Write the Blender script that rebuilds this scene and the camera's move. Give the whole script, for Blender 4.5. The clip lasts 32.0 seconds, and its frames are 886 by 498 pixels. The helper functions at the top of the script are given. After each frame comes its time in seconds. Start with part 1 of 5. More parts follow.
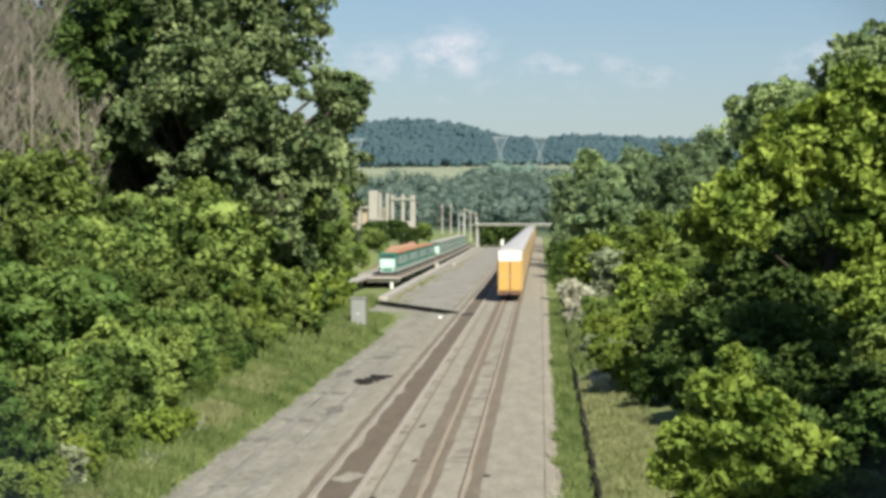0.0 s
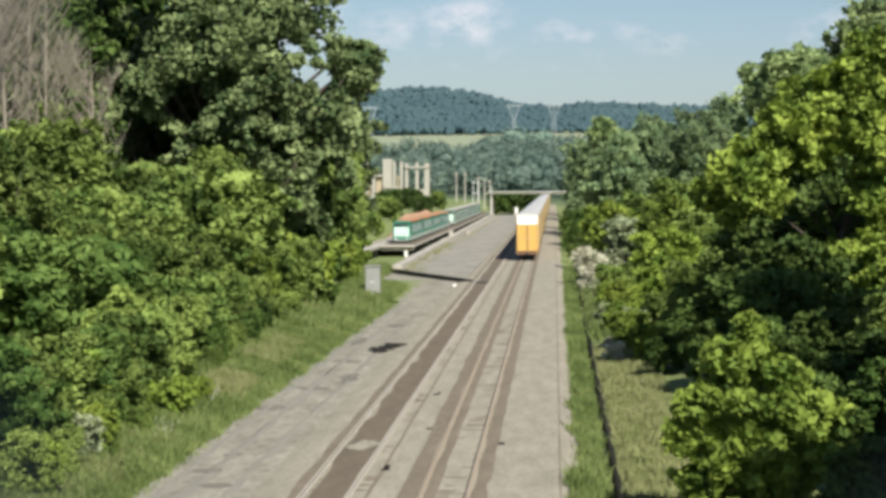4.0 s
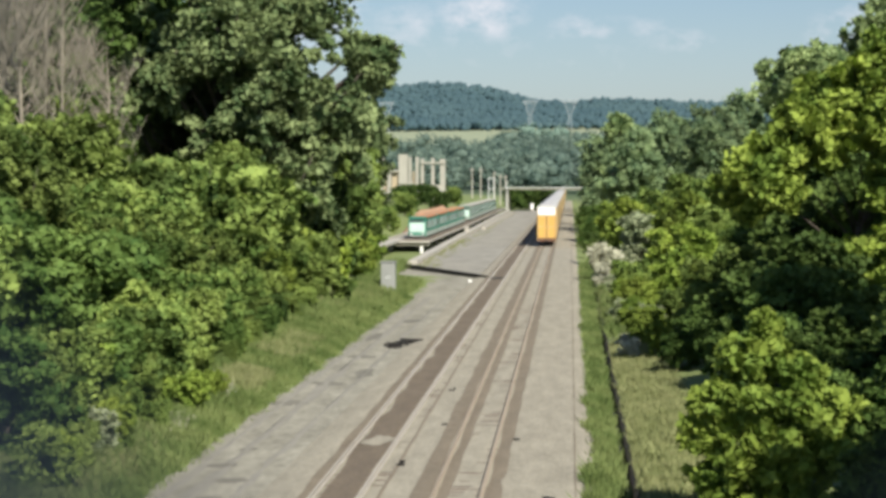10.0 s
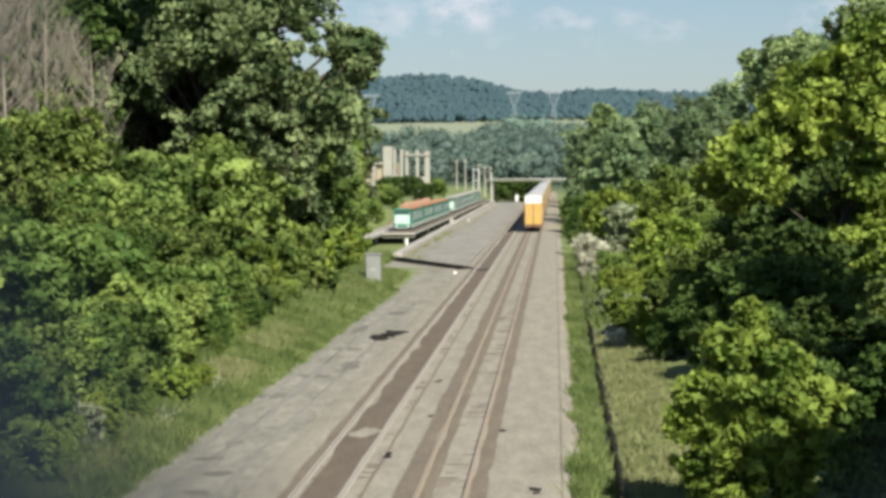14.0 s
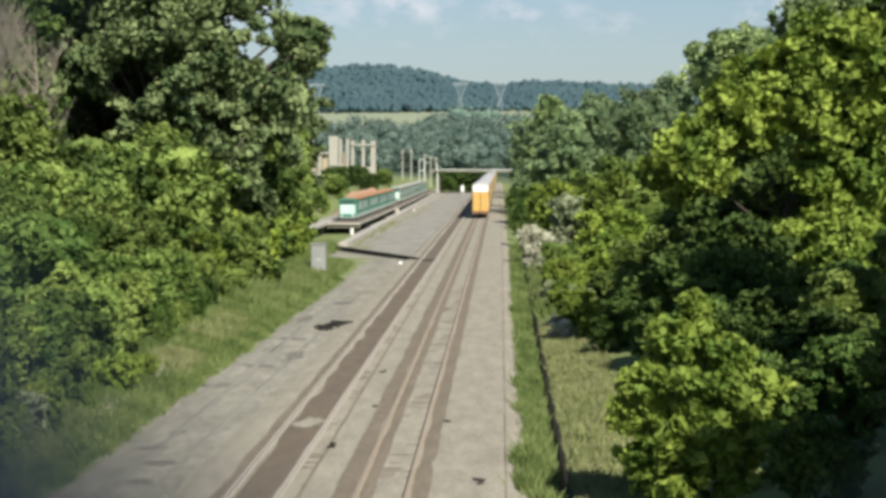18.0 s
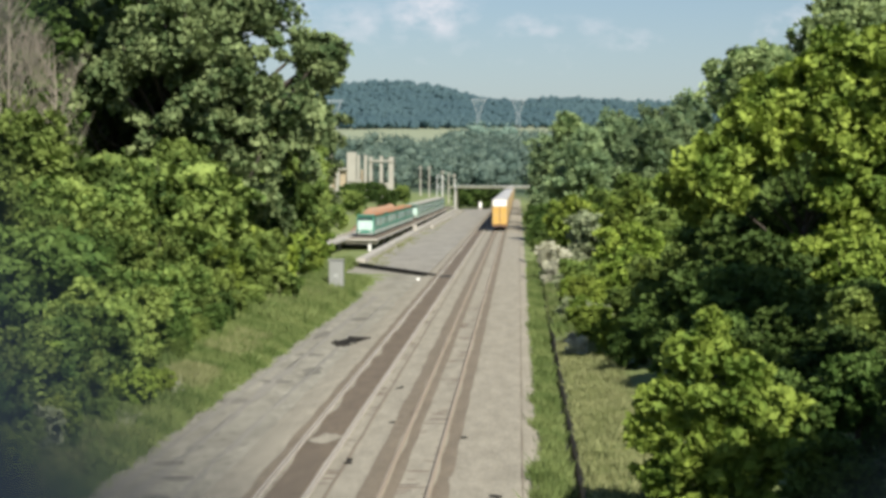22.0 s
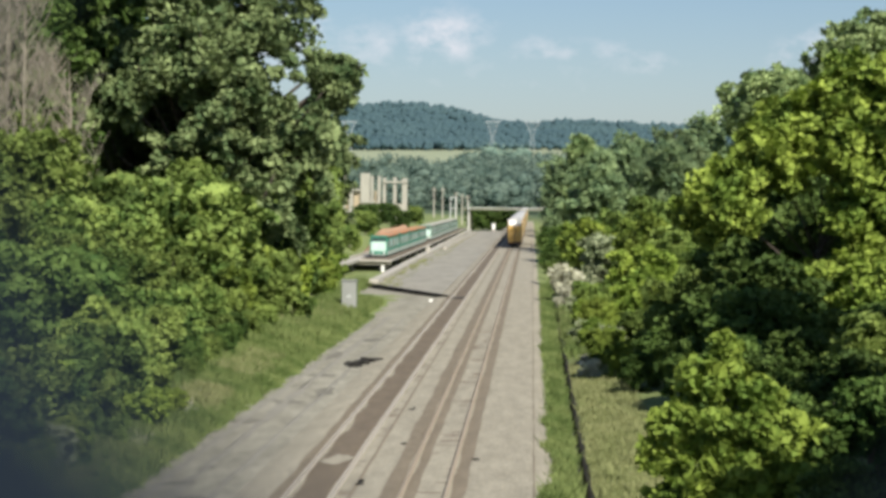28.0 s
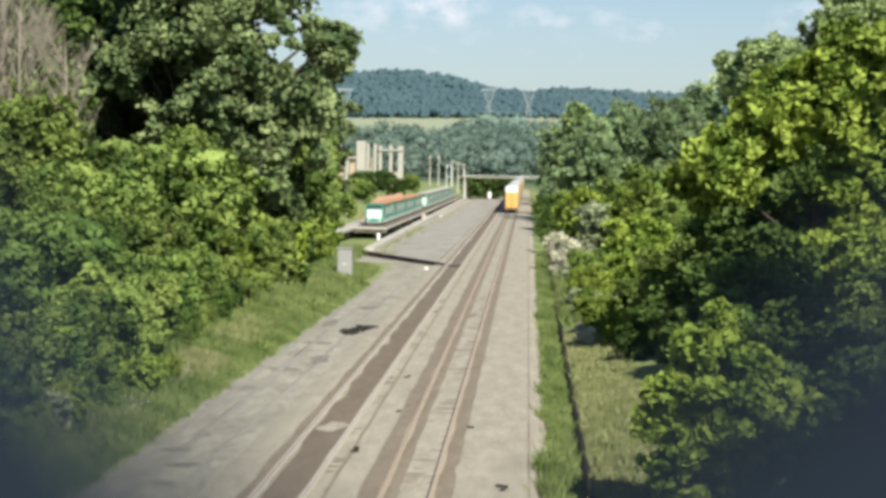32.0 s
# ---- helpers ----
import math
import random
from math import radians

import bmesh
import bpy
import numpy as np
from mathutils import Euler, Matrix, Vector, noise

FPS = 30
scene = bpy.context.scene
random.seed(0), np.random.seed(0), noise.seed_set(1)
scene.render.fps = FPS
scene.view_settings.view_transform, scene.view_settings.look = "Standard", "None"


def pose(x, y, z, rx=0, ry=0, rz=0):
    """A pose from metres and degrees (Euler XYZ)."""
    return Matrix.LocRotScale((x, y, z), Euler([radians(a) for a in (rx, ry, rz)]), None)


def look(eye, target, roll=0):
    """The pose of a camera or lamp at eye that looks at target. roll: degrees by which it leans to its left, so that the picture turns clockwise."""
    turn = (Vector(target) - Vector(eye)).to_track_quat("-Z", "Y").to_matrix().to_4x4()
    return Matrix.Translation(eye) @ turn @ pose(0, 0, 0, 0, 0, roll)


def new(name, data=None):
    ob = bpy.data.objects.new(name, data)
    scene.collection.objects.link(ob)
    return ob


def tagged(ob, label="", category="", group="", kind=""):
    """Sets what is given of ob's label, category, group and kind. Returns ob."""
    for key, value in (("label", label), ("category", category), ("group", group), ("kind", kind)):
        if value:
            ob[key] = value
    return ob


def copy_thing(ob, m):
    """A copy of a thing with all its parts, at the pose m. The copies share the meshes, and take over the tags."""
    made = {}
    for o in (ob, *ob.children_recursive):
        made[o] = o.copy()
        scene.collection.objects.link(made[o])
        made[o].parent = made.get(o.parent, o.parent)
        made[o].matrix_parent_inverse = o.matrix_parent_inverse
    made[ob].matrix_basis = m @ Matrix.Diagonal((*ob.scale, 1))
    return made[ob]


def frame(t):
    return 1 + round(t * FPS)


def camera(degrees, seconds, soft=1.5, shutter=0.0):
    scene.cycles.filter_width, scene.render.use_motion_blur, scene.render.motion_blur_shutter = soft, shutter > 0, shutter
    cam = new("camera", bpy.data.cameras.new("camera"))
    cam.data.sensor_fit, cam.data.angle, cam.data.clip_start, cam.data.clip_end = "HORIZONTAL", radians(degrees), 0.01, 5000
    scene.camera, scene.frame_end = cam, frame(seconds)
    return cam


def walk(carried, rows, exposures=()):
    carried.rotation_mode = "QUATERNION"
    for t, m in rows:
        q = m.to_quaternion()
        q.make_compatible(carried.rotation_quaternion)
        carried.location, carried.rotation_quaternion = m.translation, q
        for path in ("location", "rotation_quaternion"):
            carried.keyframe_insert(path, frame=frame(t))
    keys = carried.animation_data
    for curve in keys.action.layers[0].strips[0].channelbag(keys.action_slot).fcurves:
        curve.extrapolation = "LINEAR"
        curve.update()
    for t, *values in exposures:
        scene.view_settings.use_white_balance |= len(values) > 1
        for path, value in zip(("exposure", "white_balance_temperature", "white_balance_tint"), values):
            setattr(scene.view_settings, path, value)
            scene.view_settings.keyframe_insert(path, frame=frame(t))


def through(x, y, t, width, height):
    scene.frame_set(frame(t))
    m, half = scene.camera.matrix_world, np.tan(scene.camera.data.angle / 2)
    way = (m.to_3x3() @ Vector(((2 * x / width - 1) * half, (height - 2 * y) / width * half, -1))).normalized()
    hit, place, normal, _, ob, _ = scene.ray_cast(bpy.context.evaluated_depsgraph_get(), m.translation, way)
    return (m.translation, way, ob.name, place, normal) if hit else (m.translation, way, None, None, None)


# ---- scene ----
LENS = 3500.0                       # focal length in picture widths of 1568
H = 9.8                             # eye above the rail heads
cam = camera(2 * math.degrees(math.atan(784 / LENS)), 32.0, soft=3.7)
YAW, PITCH = math.degrees(178 / LENS), -math.degrees(58 / LENS)
# seconds, sway to the left, nod upwards (in parts of LENS), roll in degrees, drift right and up in millimetres
SWAY = [
    (0, 0, 0, -0, 2.04, 0.69), (0.5, 0.4, -72.2, 0.23, 2.05, 1.72), (1, 0.2, -81.9, 0.31, 2.05, 1.86),
    (1.5, -5.8, -85.5, 0.28, 1.96, 1.91), (2, -4.5, -84.8, 0.22, 1.98, 1.9), (2.5, 31.6, -82.8, 0.21, 2.49, 1.87),
    (3, 27.4, -85.9, 0.23, 2.43, 1.91), (3.5, 24.5, -76.5, 0.17, 2.39, 1.78), (5.5, 37.6, -7.3, 0.07, 1.65, -0.14),
    (6, 63.2, -13.4, 0.03, 1.8, -0.27), (6.5, 63.8, -26.3, 0.02, 1.67, -0.22), (7, 49.1, -33, 0.06, 0.99, -0.59),
    (7.5, 39.7, -28.5, 0.06, 0.72, -0.8), (8, 53.1, -24.2, 0.05, 0.84, -0.93), (8.5, 60.6, -26, 0.03, 1.02, -0.84),
    (9, 60.7, -34.6, 0.02, 1.09, -0.64), (9.5, 50.7, -42.8, -0.02, 0.95, -0.52), (10, 52.7, -63.9, -0.01, 0.97, -0.22),
    (10.5, 29.8, -67.8, -0.04, 0.79, -0.02), (11, 33.1, -70, 0.08, 0.98, 0.15), (11.5, 33.7, -77, 0.16, 0.7, -0.04),
    (12, 34.2, -71.5, 0.29, -0, -0.83), (12.5, 25.3, -55.6, 0.3, -0.85, -1.77), (13, 22.3, -36.1, 0.36, -0.82, -1.98),
    (13.5, 13.9, -39.6, 0.34, -0.44, -1.43), (14, 25.5, -78.5, 0.35, -0.13, -0.73), (14.5, 38.1, -115, 0.28, 0.62, 0.36),
    (15, 36.5, -127.8, 0.17, 0.74, 0.69), (15.5, -43.7, -105.6, 0.18, -0.26, 0.52), (17.5, -41.3, -95.3, -0.03, -1.08, -0.49),
    (18, -70.2, -95.7, -0.09, -1.64, -0.63), (18.5, -70.6, -112.8, -0.13, -1.86, -0.6), (19, -63.5, -109.1, -0.11, -2.15, -1.04),
    (19.5, -27.7, -93.9, -0.08, -1.46, -1.08), (20, -20, -86, -0.11, -1.14, -0.98), (20.5, -23.3, -75, -0.09, -1.04, -0.99),
    (21, -25.5, -60.8, -0.13, -0.93, -1.05), (21.5, -30.7, -57.3, -0.2, -0.93, -1.03), (22, -38.6, -66.9, -0.26, -1.47, -1.32),
    (22.5, -21.4, -90.1, -0.33, -1.58, -1.35), (23, -17, -97.2, -0.44, -2.66, -2.39), (23.5, -4.2, -57.5, -0.56, -1.91, -2.39),
    (24, 11.5, -54.2, -0.57, -1.54, -2.29), (24.5, 31.6, -71.3, -0.5, -1.47, -2.26), (25, 24.6, -71.8, -0.56, -1, -1.68),
    (25.5, 27.8, -39.3, -0.54, -0.74, -1.93), (27.5, -4.6, -18.6, -0.58, -1.13, -2.16), (28, -14.7, -29.1, -0.63, -1.56, -2.29),
    (28.5, -13.2, -42.9, -0.66, -1.47, -2.31), (29, 1, -51.2, -0.64, -0.91, -2.26), (29.5, -2.9, -51.9, -0.59, -0.82, -2.11),
    (30, -2.8, -62.3, -0.66, -0.32, -1.46), (30.5, -4.3, -79.5, -0.71, 0.37, -1.21), (31, -6.3, -98.5, -0.73, 1.7, -4.44),
    (31.5, -12.4, -95.5, -0.73, 1.62, -4.77), (32, -21.8, -85.6, -0.83, 2.66, -5.73),
]
cam.data.dof.use_dof, cam.data.dof.focus_distance, cam.data.dof.aperture_fstop = True, 260.0, 11.0
walk(cam, [(t, pose(dx / 1000, 0, H + dz / 1000, 90 + PITCH + math.degrees(v / LENS), r, YAW + math.degrees(u / LENS)))
           for t, u, v, r, dx, dz in SWAY], [(0, 0.5), (18, 0.47), (23, 0.45), (28, 0.48), (30.5, 0.52), (31, 0.6), (32, 0.72)])

# ---- light ----
SUN_TO = Vector((-3.1, 6.5, -6.0)).normalized()      # the way the sunlight travels
world = bpy.data.worlds.new("sky")
scene.world = world
world.use_nodes = True
wn, wl = world.node_tree.nodes, world.node_tree.links
wn.clear()
w_out, w_bg = wn.new("ShaderNodeOutputWorld"), wn.new("ShaderNodeBackground")
w_sky = wn.new("ShaderNodeTexSky")
w_sky.sky_type, w_sky.sun_disc = "NISHITA", False
w_sky.sun_elevation = math.asin(-SUN_TO.z)
w_sky.sun_rotation = math.atan2(-SUN_TO.x, -SUN_TO.y)
w_sky.air_density, w_sky.dust_density, w_sky.ozone_density = 1.0, 1.0, 2.2
w_bg.inputs["Strength"].default_value = 0.063


def sky_node(kind, op, a, b=None):
    """One step of arithmetic on the sky's coordinates."""
    k = wn.new(kind)
    k.operation = op
    for i, v in enumerate((a, b)):
        if v is None:
            continue
        if isinstance(v, (int, float)):
            k.inputs[i].default_value = v
        else:
            wl.new(v, k.inputs[i])
    return k.outputs[0]


w_co, w_sep = wn.new("ShaderNodeTexCoord"), wn.new("ShaderNodeSeparateXYZ")
wl.new(w_co.outputs["Generated"], w_sep.inputs[0])
ahead = sky_node("ShaderNodeMath", "MAXIMUM", w_sep.outputs["Y"], 0.05)
across = sky_node("ShaderNodeMath", "DIVIDE", w_sep.outputs["X"], ahead)
upward = sky_node("ShaderNodeMath", "DIVIDE", w_sep.outputs["Z"], ahead)
w_noise = wn.new("ShaderNodeTexNoise")
w_noise.inputs["Scale"].default_value, w_noise.inputs["Detail"].default_value, w_noise.inputs["Roughness"].default_value = 75, 6, 0.6
w_mapping = wn.new("ShaderNodeMapping")
w_mapping.inputs["Scale"].default_value = (1, 1, 1.7)
wl.new(w_co.outputs["Generated"], w_mapping.inputs[0])
wl.new(w_mapping.outputs[0], w_noise.inputs["Vector"])
# small fair-weather clouds low over the ridge: across, upward, half width, half height
cover = None
for cx, cz, cw, ch, thick in ((-0.047, 0.082, 0.021, 0.013, 1.0), (-0.084, 0.079, 0.018, 0.012, 0.6), (-0.13, 0.080, 0.025, 0.018, 0.8), (0.005, 0.076, 0.022, 0.008, 0.55),
                              (0.055, 0.070, 0.018, 0.006, 0.6), (0.036, 0.077, 0.014, 0.006, 0.45), (0.14, 0.074, 0.02, 0.012, 0.8), (-0.02, 0.055, 0.09, 0.014, 0.22), (0.0, 0.062, 0.14, 0.02, 0.25)):
    dx = sky_node("ShaderNodeMath", "DIVIDE", sky_node("ShaderNodeMath", "SUBTRACT", across, cx), cw)
    dz = sky_node("ShaderNodeMath", "DIVIDE", sky_node("ShaderNodeMath", "SUBTRACT", upward, cz), ch)
    r2 = sky_node("ShaderNodeMath", "ADD", sky_node("ShaderNodeMath", "MULTIPLY", dx, dx), sky_node("ShaderNodeMath", "MULTIPLY", dz, dz))
    bell = sky_node("ShaderNodeMath", "MULTIPLY", sky_node("ShaderNodeMath", "EXPONENT", sky_node("ShaderNodeMath", "MULTIPLY", r2, -0.9)), thick)
    cover = bell if cover is None else sky_node("ShaderNodeMath", "MAXIMUM", cover, bell)
lumpy = wn.new("ShaderNodeMapRange")
lumpy.inputs["From Min"].default_value, lumpy.inputs["From Max"].default_value = 0.32, 0.66
wl.new(w_noise.outputs["Fac"], lumpy.inputs["Value"])
cover = sky_node("ShaderNodeMath", "MULTIPLY", sky_node("ShaderNodeMath", "MULTIPLY", cover, lumpy.outputs[0]), 1.05)
# an even pale haze towards the horizon
low = sky_node("ShaderNodeMath", "DIVIDE", upward, 0.09)
haze = sky_node("ShaderNodeMath", "MULTIPLY", sky_node("ShaderNodeMath", "EXPONENT", sky_node("ShaderNodeMath", "MULTIPLY", sky_node("ShaderNodeMath", "MULTIPLY", low, low), -1.0)), 0.26)
cover = sky_node("ShaderNodeMath", "MAXIMUM", cover, haze)
w_clear = wn.new("ShaderNodeMath")
w_clear.operation, w_clear.use_clamp = "MINIMUM", True
w_clear.inputs[1].default_value = 0.85
wl.new(cover, w_clear.inputs[0])
w_mix = wn.new("ShaderNodeMix")
w_mix.data_type = "RGBA"
w_mix.inputs["B"].default_value = (9.0, 9.2, 9.9, 1)
wl.new(w_clear.outputs[0], w_mix.inputs["Factor"])
w_tint = wn.new("ShaderNodeMix")
w_tint.data_type, w_tint.blend_type = "RGBA", "MULTIPLY"
w_tint.inputs["Factor"].default_value, w_tint.inputs["B"].default_value = 1.0, (0.89, 0.99, 1.09, 1)
wl.new(w_sky.outputs[0], w_tint.inputs["A"])
wl.new(w_tint.outputs["Result"], w_mix.inputs["A"])
wl.new(w_mix.outputs["Result"], w_bg.inputs["Color"])
wl.new(w_bg.outputs[0], w_out.inputs["Surface"])
sun = new("sun", bpy.data.lights.new("sun", "SUN"))
sun.data.energy, sun.data.angle, sun.data.color = 5.4, radians(0.6), (1.0, 0.95, 0.83)
sun.matrix_world = look((0, 0, 60), Vector((0, 0, 60)) + SUN_TO)

# ---- materials ----
def mat(name, colour, colour2=None, rough=0.85, scale=1.0, bump=0.0, metal=0.0, fine=12.0, spread=0.25, island=0.0, thing=0.0, along=1.0):
    """A surface in two colours mixed by coarse and fine noise, in metres, with relief."""
    m = bpy.data.materials.new(name)
    m.use_nodes = True
    n, l = m.node_tree.nodes, m.node_tree.links
    b = n["Principled BSDF"]
    b.inputs["Roughness"].default_value, b.inputs["Metallic"].default_value = rough, metal
    colour2 = colour2 or tuple(c * 0.6 for c in colour)
    co = n.new("ShaderNodeTexCoord")
    coarse, grain = n.new("ShaderNodeTexNoise"), n.new("ShaderNodeTexNoise")
    coarse.inputs["Scale"].default_value, coarse.inputs["Detail"].default_value = scale, 5
    grain.inputs["Scale"].default_value, grain.inputs["Detail"].default_value = scale * fine, 4
    geo = n.new("ShaderNodeNewGeometry")
    drawn = n.new("ShaderNodeMapping")
    drawn.inputs["Scale"].default_value = (1, along, 1)
    l.new(geo.outputs["Position"] if not thing else co.outputs["Object"], drawn.inputs[0])
    for k in (coarse, grain):
        l.new(drawn.outputs[0], k.inputs["Vector"])
    add = n.new("ShaderNodeMath")
    add.operation = "MULTIPLY_ADD"
    add.inputs[1].default_value = 0.5
    l.new(grain.outputs["Fac"], add.inputs[0])
    half = n.new("ShaderNodeMath")
    half.operation = "MULTIPLY"
    half.inputs[1].default_value = 0.5
    l.new(coarse.outputs["Fac"], half.inputs[0])
    l.new(half.outputs[0], add.inputs[2])
    span = n.new("ShaderNodeMapRange")
    span.inputs["From Min"].default_value, span.inputs["From Max"].default_value = 0.5 - spread, 0.5 + spread
    l.new(add.outputs[0], span.inputs["Value"])
    mix = n.new("ShaderNodeMix")
    mix.data_type = "RGBA"
    mix.inputs["A"].default_value, mix.inputs["B"].default_value = (*colour2, 1), (*colour, 1)
    l.new(span.outputs[0], mix.inputs["Factor"])
    last = mix.outputs["Result"]
    if island or thing:
        info = n.new("ShaderNodeObjectInfo")
        hsv = n.new("ShaderNodeHueSaturation")
        val = n.new("ShaderNodeMapRange")
        k = island or thing
        val.inputs["To Min"].default_value, val.inputs["To Max"].default_value = 1 - k, 1 + k
        l.new(geo.outputs["Random Per Island"] if island else info.outputs["Random"], val.inputs["Value"])
        l.new(val.outputs[0], hsv.inputs["Value"])
        l.new(last, hsv.inputs["Color"])
        last = hsv.outputs["Color"]
    l.new(last, b.inputs["Base Color"])
    if bump:
        bp = n.new("ShaderNodeBump")
        bp.inputs["Strength"].default_value, bp.inputs["Distance"].default_value = 1.0, bump
        l.new(grain.outputs["Fac"], bp.inputs["Height"])
        l.new(bp.outputs[0], b.inputs["Normal"])
    return m


def foliage(name, dark, light, patch=0.35, through=0.15, vary=0.5):
    """Leaves: colour by clump and by leaf, with light passing through."""
    m = bpy.data.materials.new(name)
    m.use_nodes = True
    n, l = m.node_tree.nodes, m.node_tree.links
    b = n["Principled BSDF"]
    b.inputs["Roughness"].default_value = 0.7
    b.inputs["Specular IOR Level"].default_value = 0.15
    geo, noi = n.new("ShaderNodeNewGeometry"), n.new("ShaderNodeTexNoise")
    noi.inputs["Scale"].default_value, noi.inputs["Detail"].default_value = patch, 3
    l.new(geo.outputs["Position"], noi.inputs["Vector"])
    span = n.new("ShaderNodeMapRange")
    span.inputs["From Min"].default_value, span.inputs["From Max"].default_value = 0.32, 0.68
    l.new(noi.outputs["Fac"], span.inputs["Value"])
    leaf = n.new("ShaderNodeMath")
    leaf.operation = "MULTIPLY_ADD"
    leaf.inputs[1].default_value, leaf.inputs[2].default_value = vary, -0.5 * vary
    l.new(geo.outputs["Random Per Island"], leaf.inputs[0])
    add = n.new("ShaderNodeMath")
    add.use_clamp = True
    l.new(span.outputs[0], add.inputs[0]), l.new(leaf.outputs[0], add.inputs[1])
    mix = n.new("ShaderNodeMix")
    mix.data_type = "RGBA"
    mix.inputs["A"].default_value, mix.inputs["B"].default_value = (*dark, 1), (*light, 1)
    l.new(add.outputs[0], mix.inputs["Factor"])
    info, hsv, val = n.new("ShaderNodeObjectInfo"), n.new("ShaderNodeHueSaturation"), n.new("ShaderNodeMapRange")
    val.inputs["To Min"].default_value, val.inputs["To Max"].default_value = 0.66, 1.28
    l.new(info.outputs["Random"], val.inputs["Value"]), l.new(val.outputs[0], hsv.inputs["Value"])
    l.new(mix.outputs["Result"], hsv.inputs["Color"])
    l.new(hsv.outputs["Color"], b.inputs["Base Color"])
    tr, sh = n.new("ShaderNodeBsdfTranslucent"), n.new("ShaderNodeMixShader")
    l.new(hsv.outputs["Color"], tr.inputs["Color"])
    sh.inputs["Fac"].default_value = through
    l.new(b.outputs[0], sh.inputs[1]), l.new(tr.outputs[0], sh.inputs[2])
    l.new(sh.outputs[0], n["Material Output"].inputs["Surface"])
    return m


GRASS = mat("grass_green", (0.20, 0.235, 0.075), (0.11, 0.15, 0.045), 0.9, 0.25, 0.05, fine=14)

def land():
    """Grass near by, woodland floor, a pale hay field and haze-blue ridge floor far off."""
    n, l = GRASS.node_tree.nodes, GRASS.node_tree.links
    b = n["Principled BSDF"]
    near = b.inputs["Base Color"].links[0].from_socket
    geo, sep = n.new("ShaderNodeNewGeometry"), n.new("ShaderNodeSeparateXYZ")
    l.new(geo.outputs["Position"], sep.inputs[0])
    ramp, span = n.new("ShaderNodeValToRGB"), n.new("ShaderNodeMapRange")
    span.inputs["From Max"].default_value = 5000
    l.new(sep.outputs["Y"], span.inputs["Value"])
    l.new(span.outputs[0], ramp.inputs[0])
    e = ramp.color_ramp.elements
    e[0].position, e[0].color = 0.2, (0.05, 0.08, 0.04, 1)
    # ridge end of the ramp: haze blue put into the ground colour
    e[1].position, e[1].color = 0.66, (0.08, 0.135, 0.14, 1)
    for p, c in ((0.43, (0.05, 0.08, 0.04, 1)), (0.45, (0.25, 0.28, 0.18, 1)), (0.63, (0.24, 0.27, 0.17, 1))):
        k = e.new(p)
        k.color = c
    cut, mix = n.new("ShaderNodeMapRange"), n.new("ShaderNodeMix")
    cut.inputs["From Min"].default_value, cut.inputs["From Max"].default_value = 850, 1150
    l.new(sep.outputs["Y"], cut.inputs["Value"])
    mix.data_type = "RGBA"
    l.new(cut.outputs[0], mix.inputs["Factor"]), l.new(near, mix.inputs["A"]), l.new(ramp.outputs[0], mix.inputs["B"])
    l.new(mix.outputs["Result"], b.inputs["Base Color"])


land()
BALLAST = mat("grey_ballast", (0.345, 0.315, 0.25), (0.20, 0.182, 0.143), 0.95, 1.6, 0.02, fine=5, spread=0.2, along=0.22)
GRAVEL = mat("pale_gravel", (0.33, 0.312, 0.255), (0.155, 0.145, 0.115), 0.95, 0.6, 0.012, fine=6, spread=0.17, along=0.45)
RUSTY = mat("rust_stained_ballast", (0.165, 0.13, 0.092), (0.085, 0.066, 0.048), 0.95, 1.6, 0.02, fine=5, along=0.3)
DUSTY = mat("dusty_brown_ballast", (0.215, 0.178, 0.13), (0.115, 0.094, 0.068), 0.95, 1.6, 0.02, fine=5, along=0.3)
DULLRAIL = mat("rusted_rail_steel", (0.36, 0.31, 0.25), (0.24, 0.19, 0.14), 0.7, 2.0)
RAIL = mat("worn_rail_steel", (0.50, 0.465, 0.41), (0.36, 0.32, 0.27), 0.55, 2.0, 0.0, metal=0.15)
TIE = mat("creosoted_timber", (0.17, 0.13, 0.10), (0.09, 0.07, 0.055), 0.9, 2.0, 0.01, thing=0.2)
BARK = mat("grey_brown_bark", (0.10, 0.083, 0.066), (0.055, 0.045, 0.036), 0.9, 1.5, 0.03, fine=8)
DEADWOOD = mat("bleached_dead_wood", (0.29, 0.26, 0.205), (0.175, 0.155, 0.122), 0.9, 1.0, 0.02)
CONCRETE = mat("pale_concrete", (0.45, 0.42, 0.37), (0.32, 0.30, 0.26), 0.85, 0.4, 0.005)
OLDCONCRETE = mat("dull_tan_concrete", (0.30, 0.285, 0.235), (0.21, 0.20, 0.165), 0.9, 0.4, 0.005)
ASPHALT = mat("worn_asphalt", (0.32, 0.30, 0.255), (0.18, 0.168, 0.142), 0.9, 0.35, 0.005, fine=6, spread=0.18, along=0.35)
YELLOW = mat("yellow_rack_paint", (0.60, 0.37, 0.095), (0.48, 0.29, 0.07), 0.5, 0.6, 0.0)
WHITE = mat("white_paint", (0.82, 0.82, 0.80), (0.70, 0.69, 0.66), 0.45, 0.6)
ROOFGREY = mat("galvanised_roof", (0.56, 0.55, 0.54), (0.42, 0.41, 0.40), 0.6, 0.3, metal=0.1)
BLACK = mat("sooty_black", (0.03, 0.028, 0.027), (0.015, 0.015, 0.015), 0.7, 2.0)
RUST = mat("rusty_steel", (0.19, 0.10, 0.06), (0.10, 0.055, 0.035), 0.85, 1.5)
GREEN = mat("green_paint", (0.05, 0.24, 0.16), (0.035, 0.17, 0.115), 0.5, 0.5)
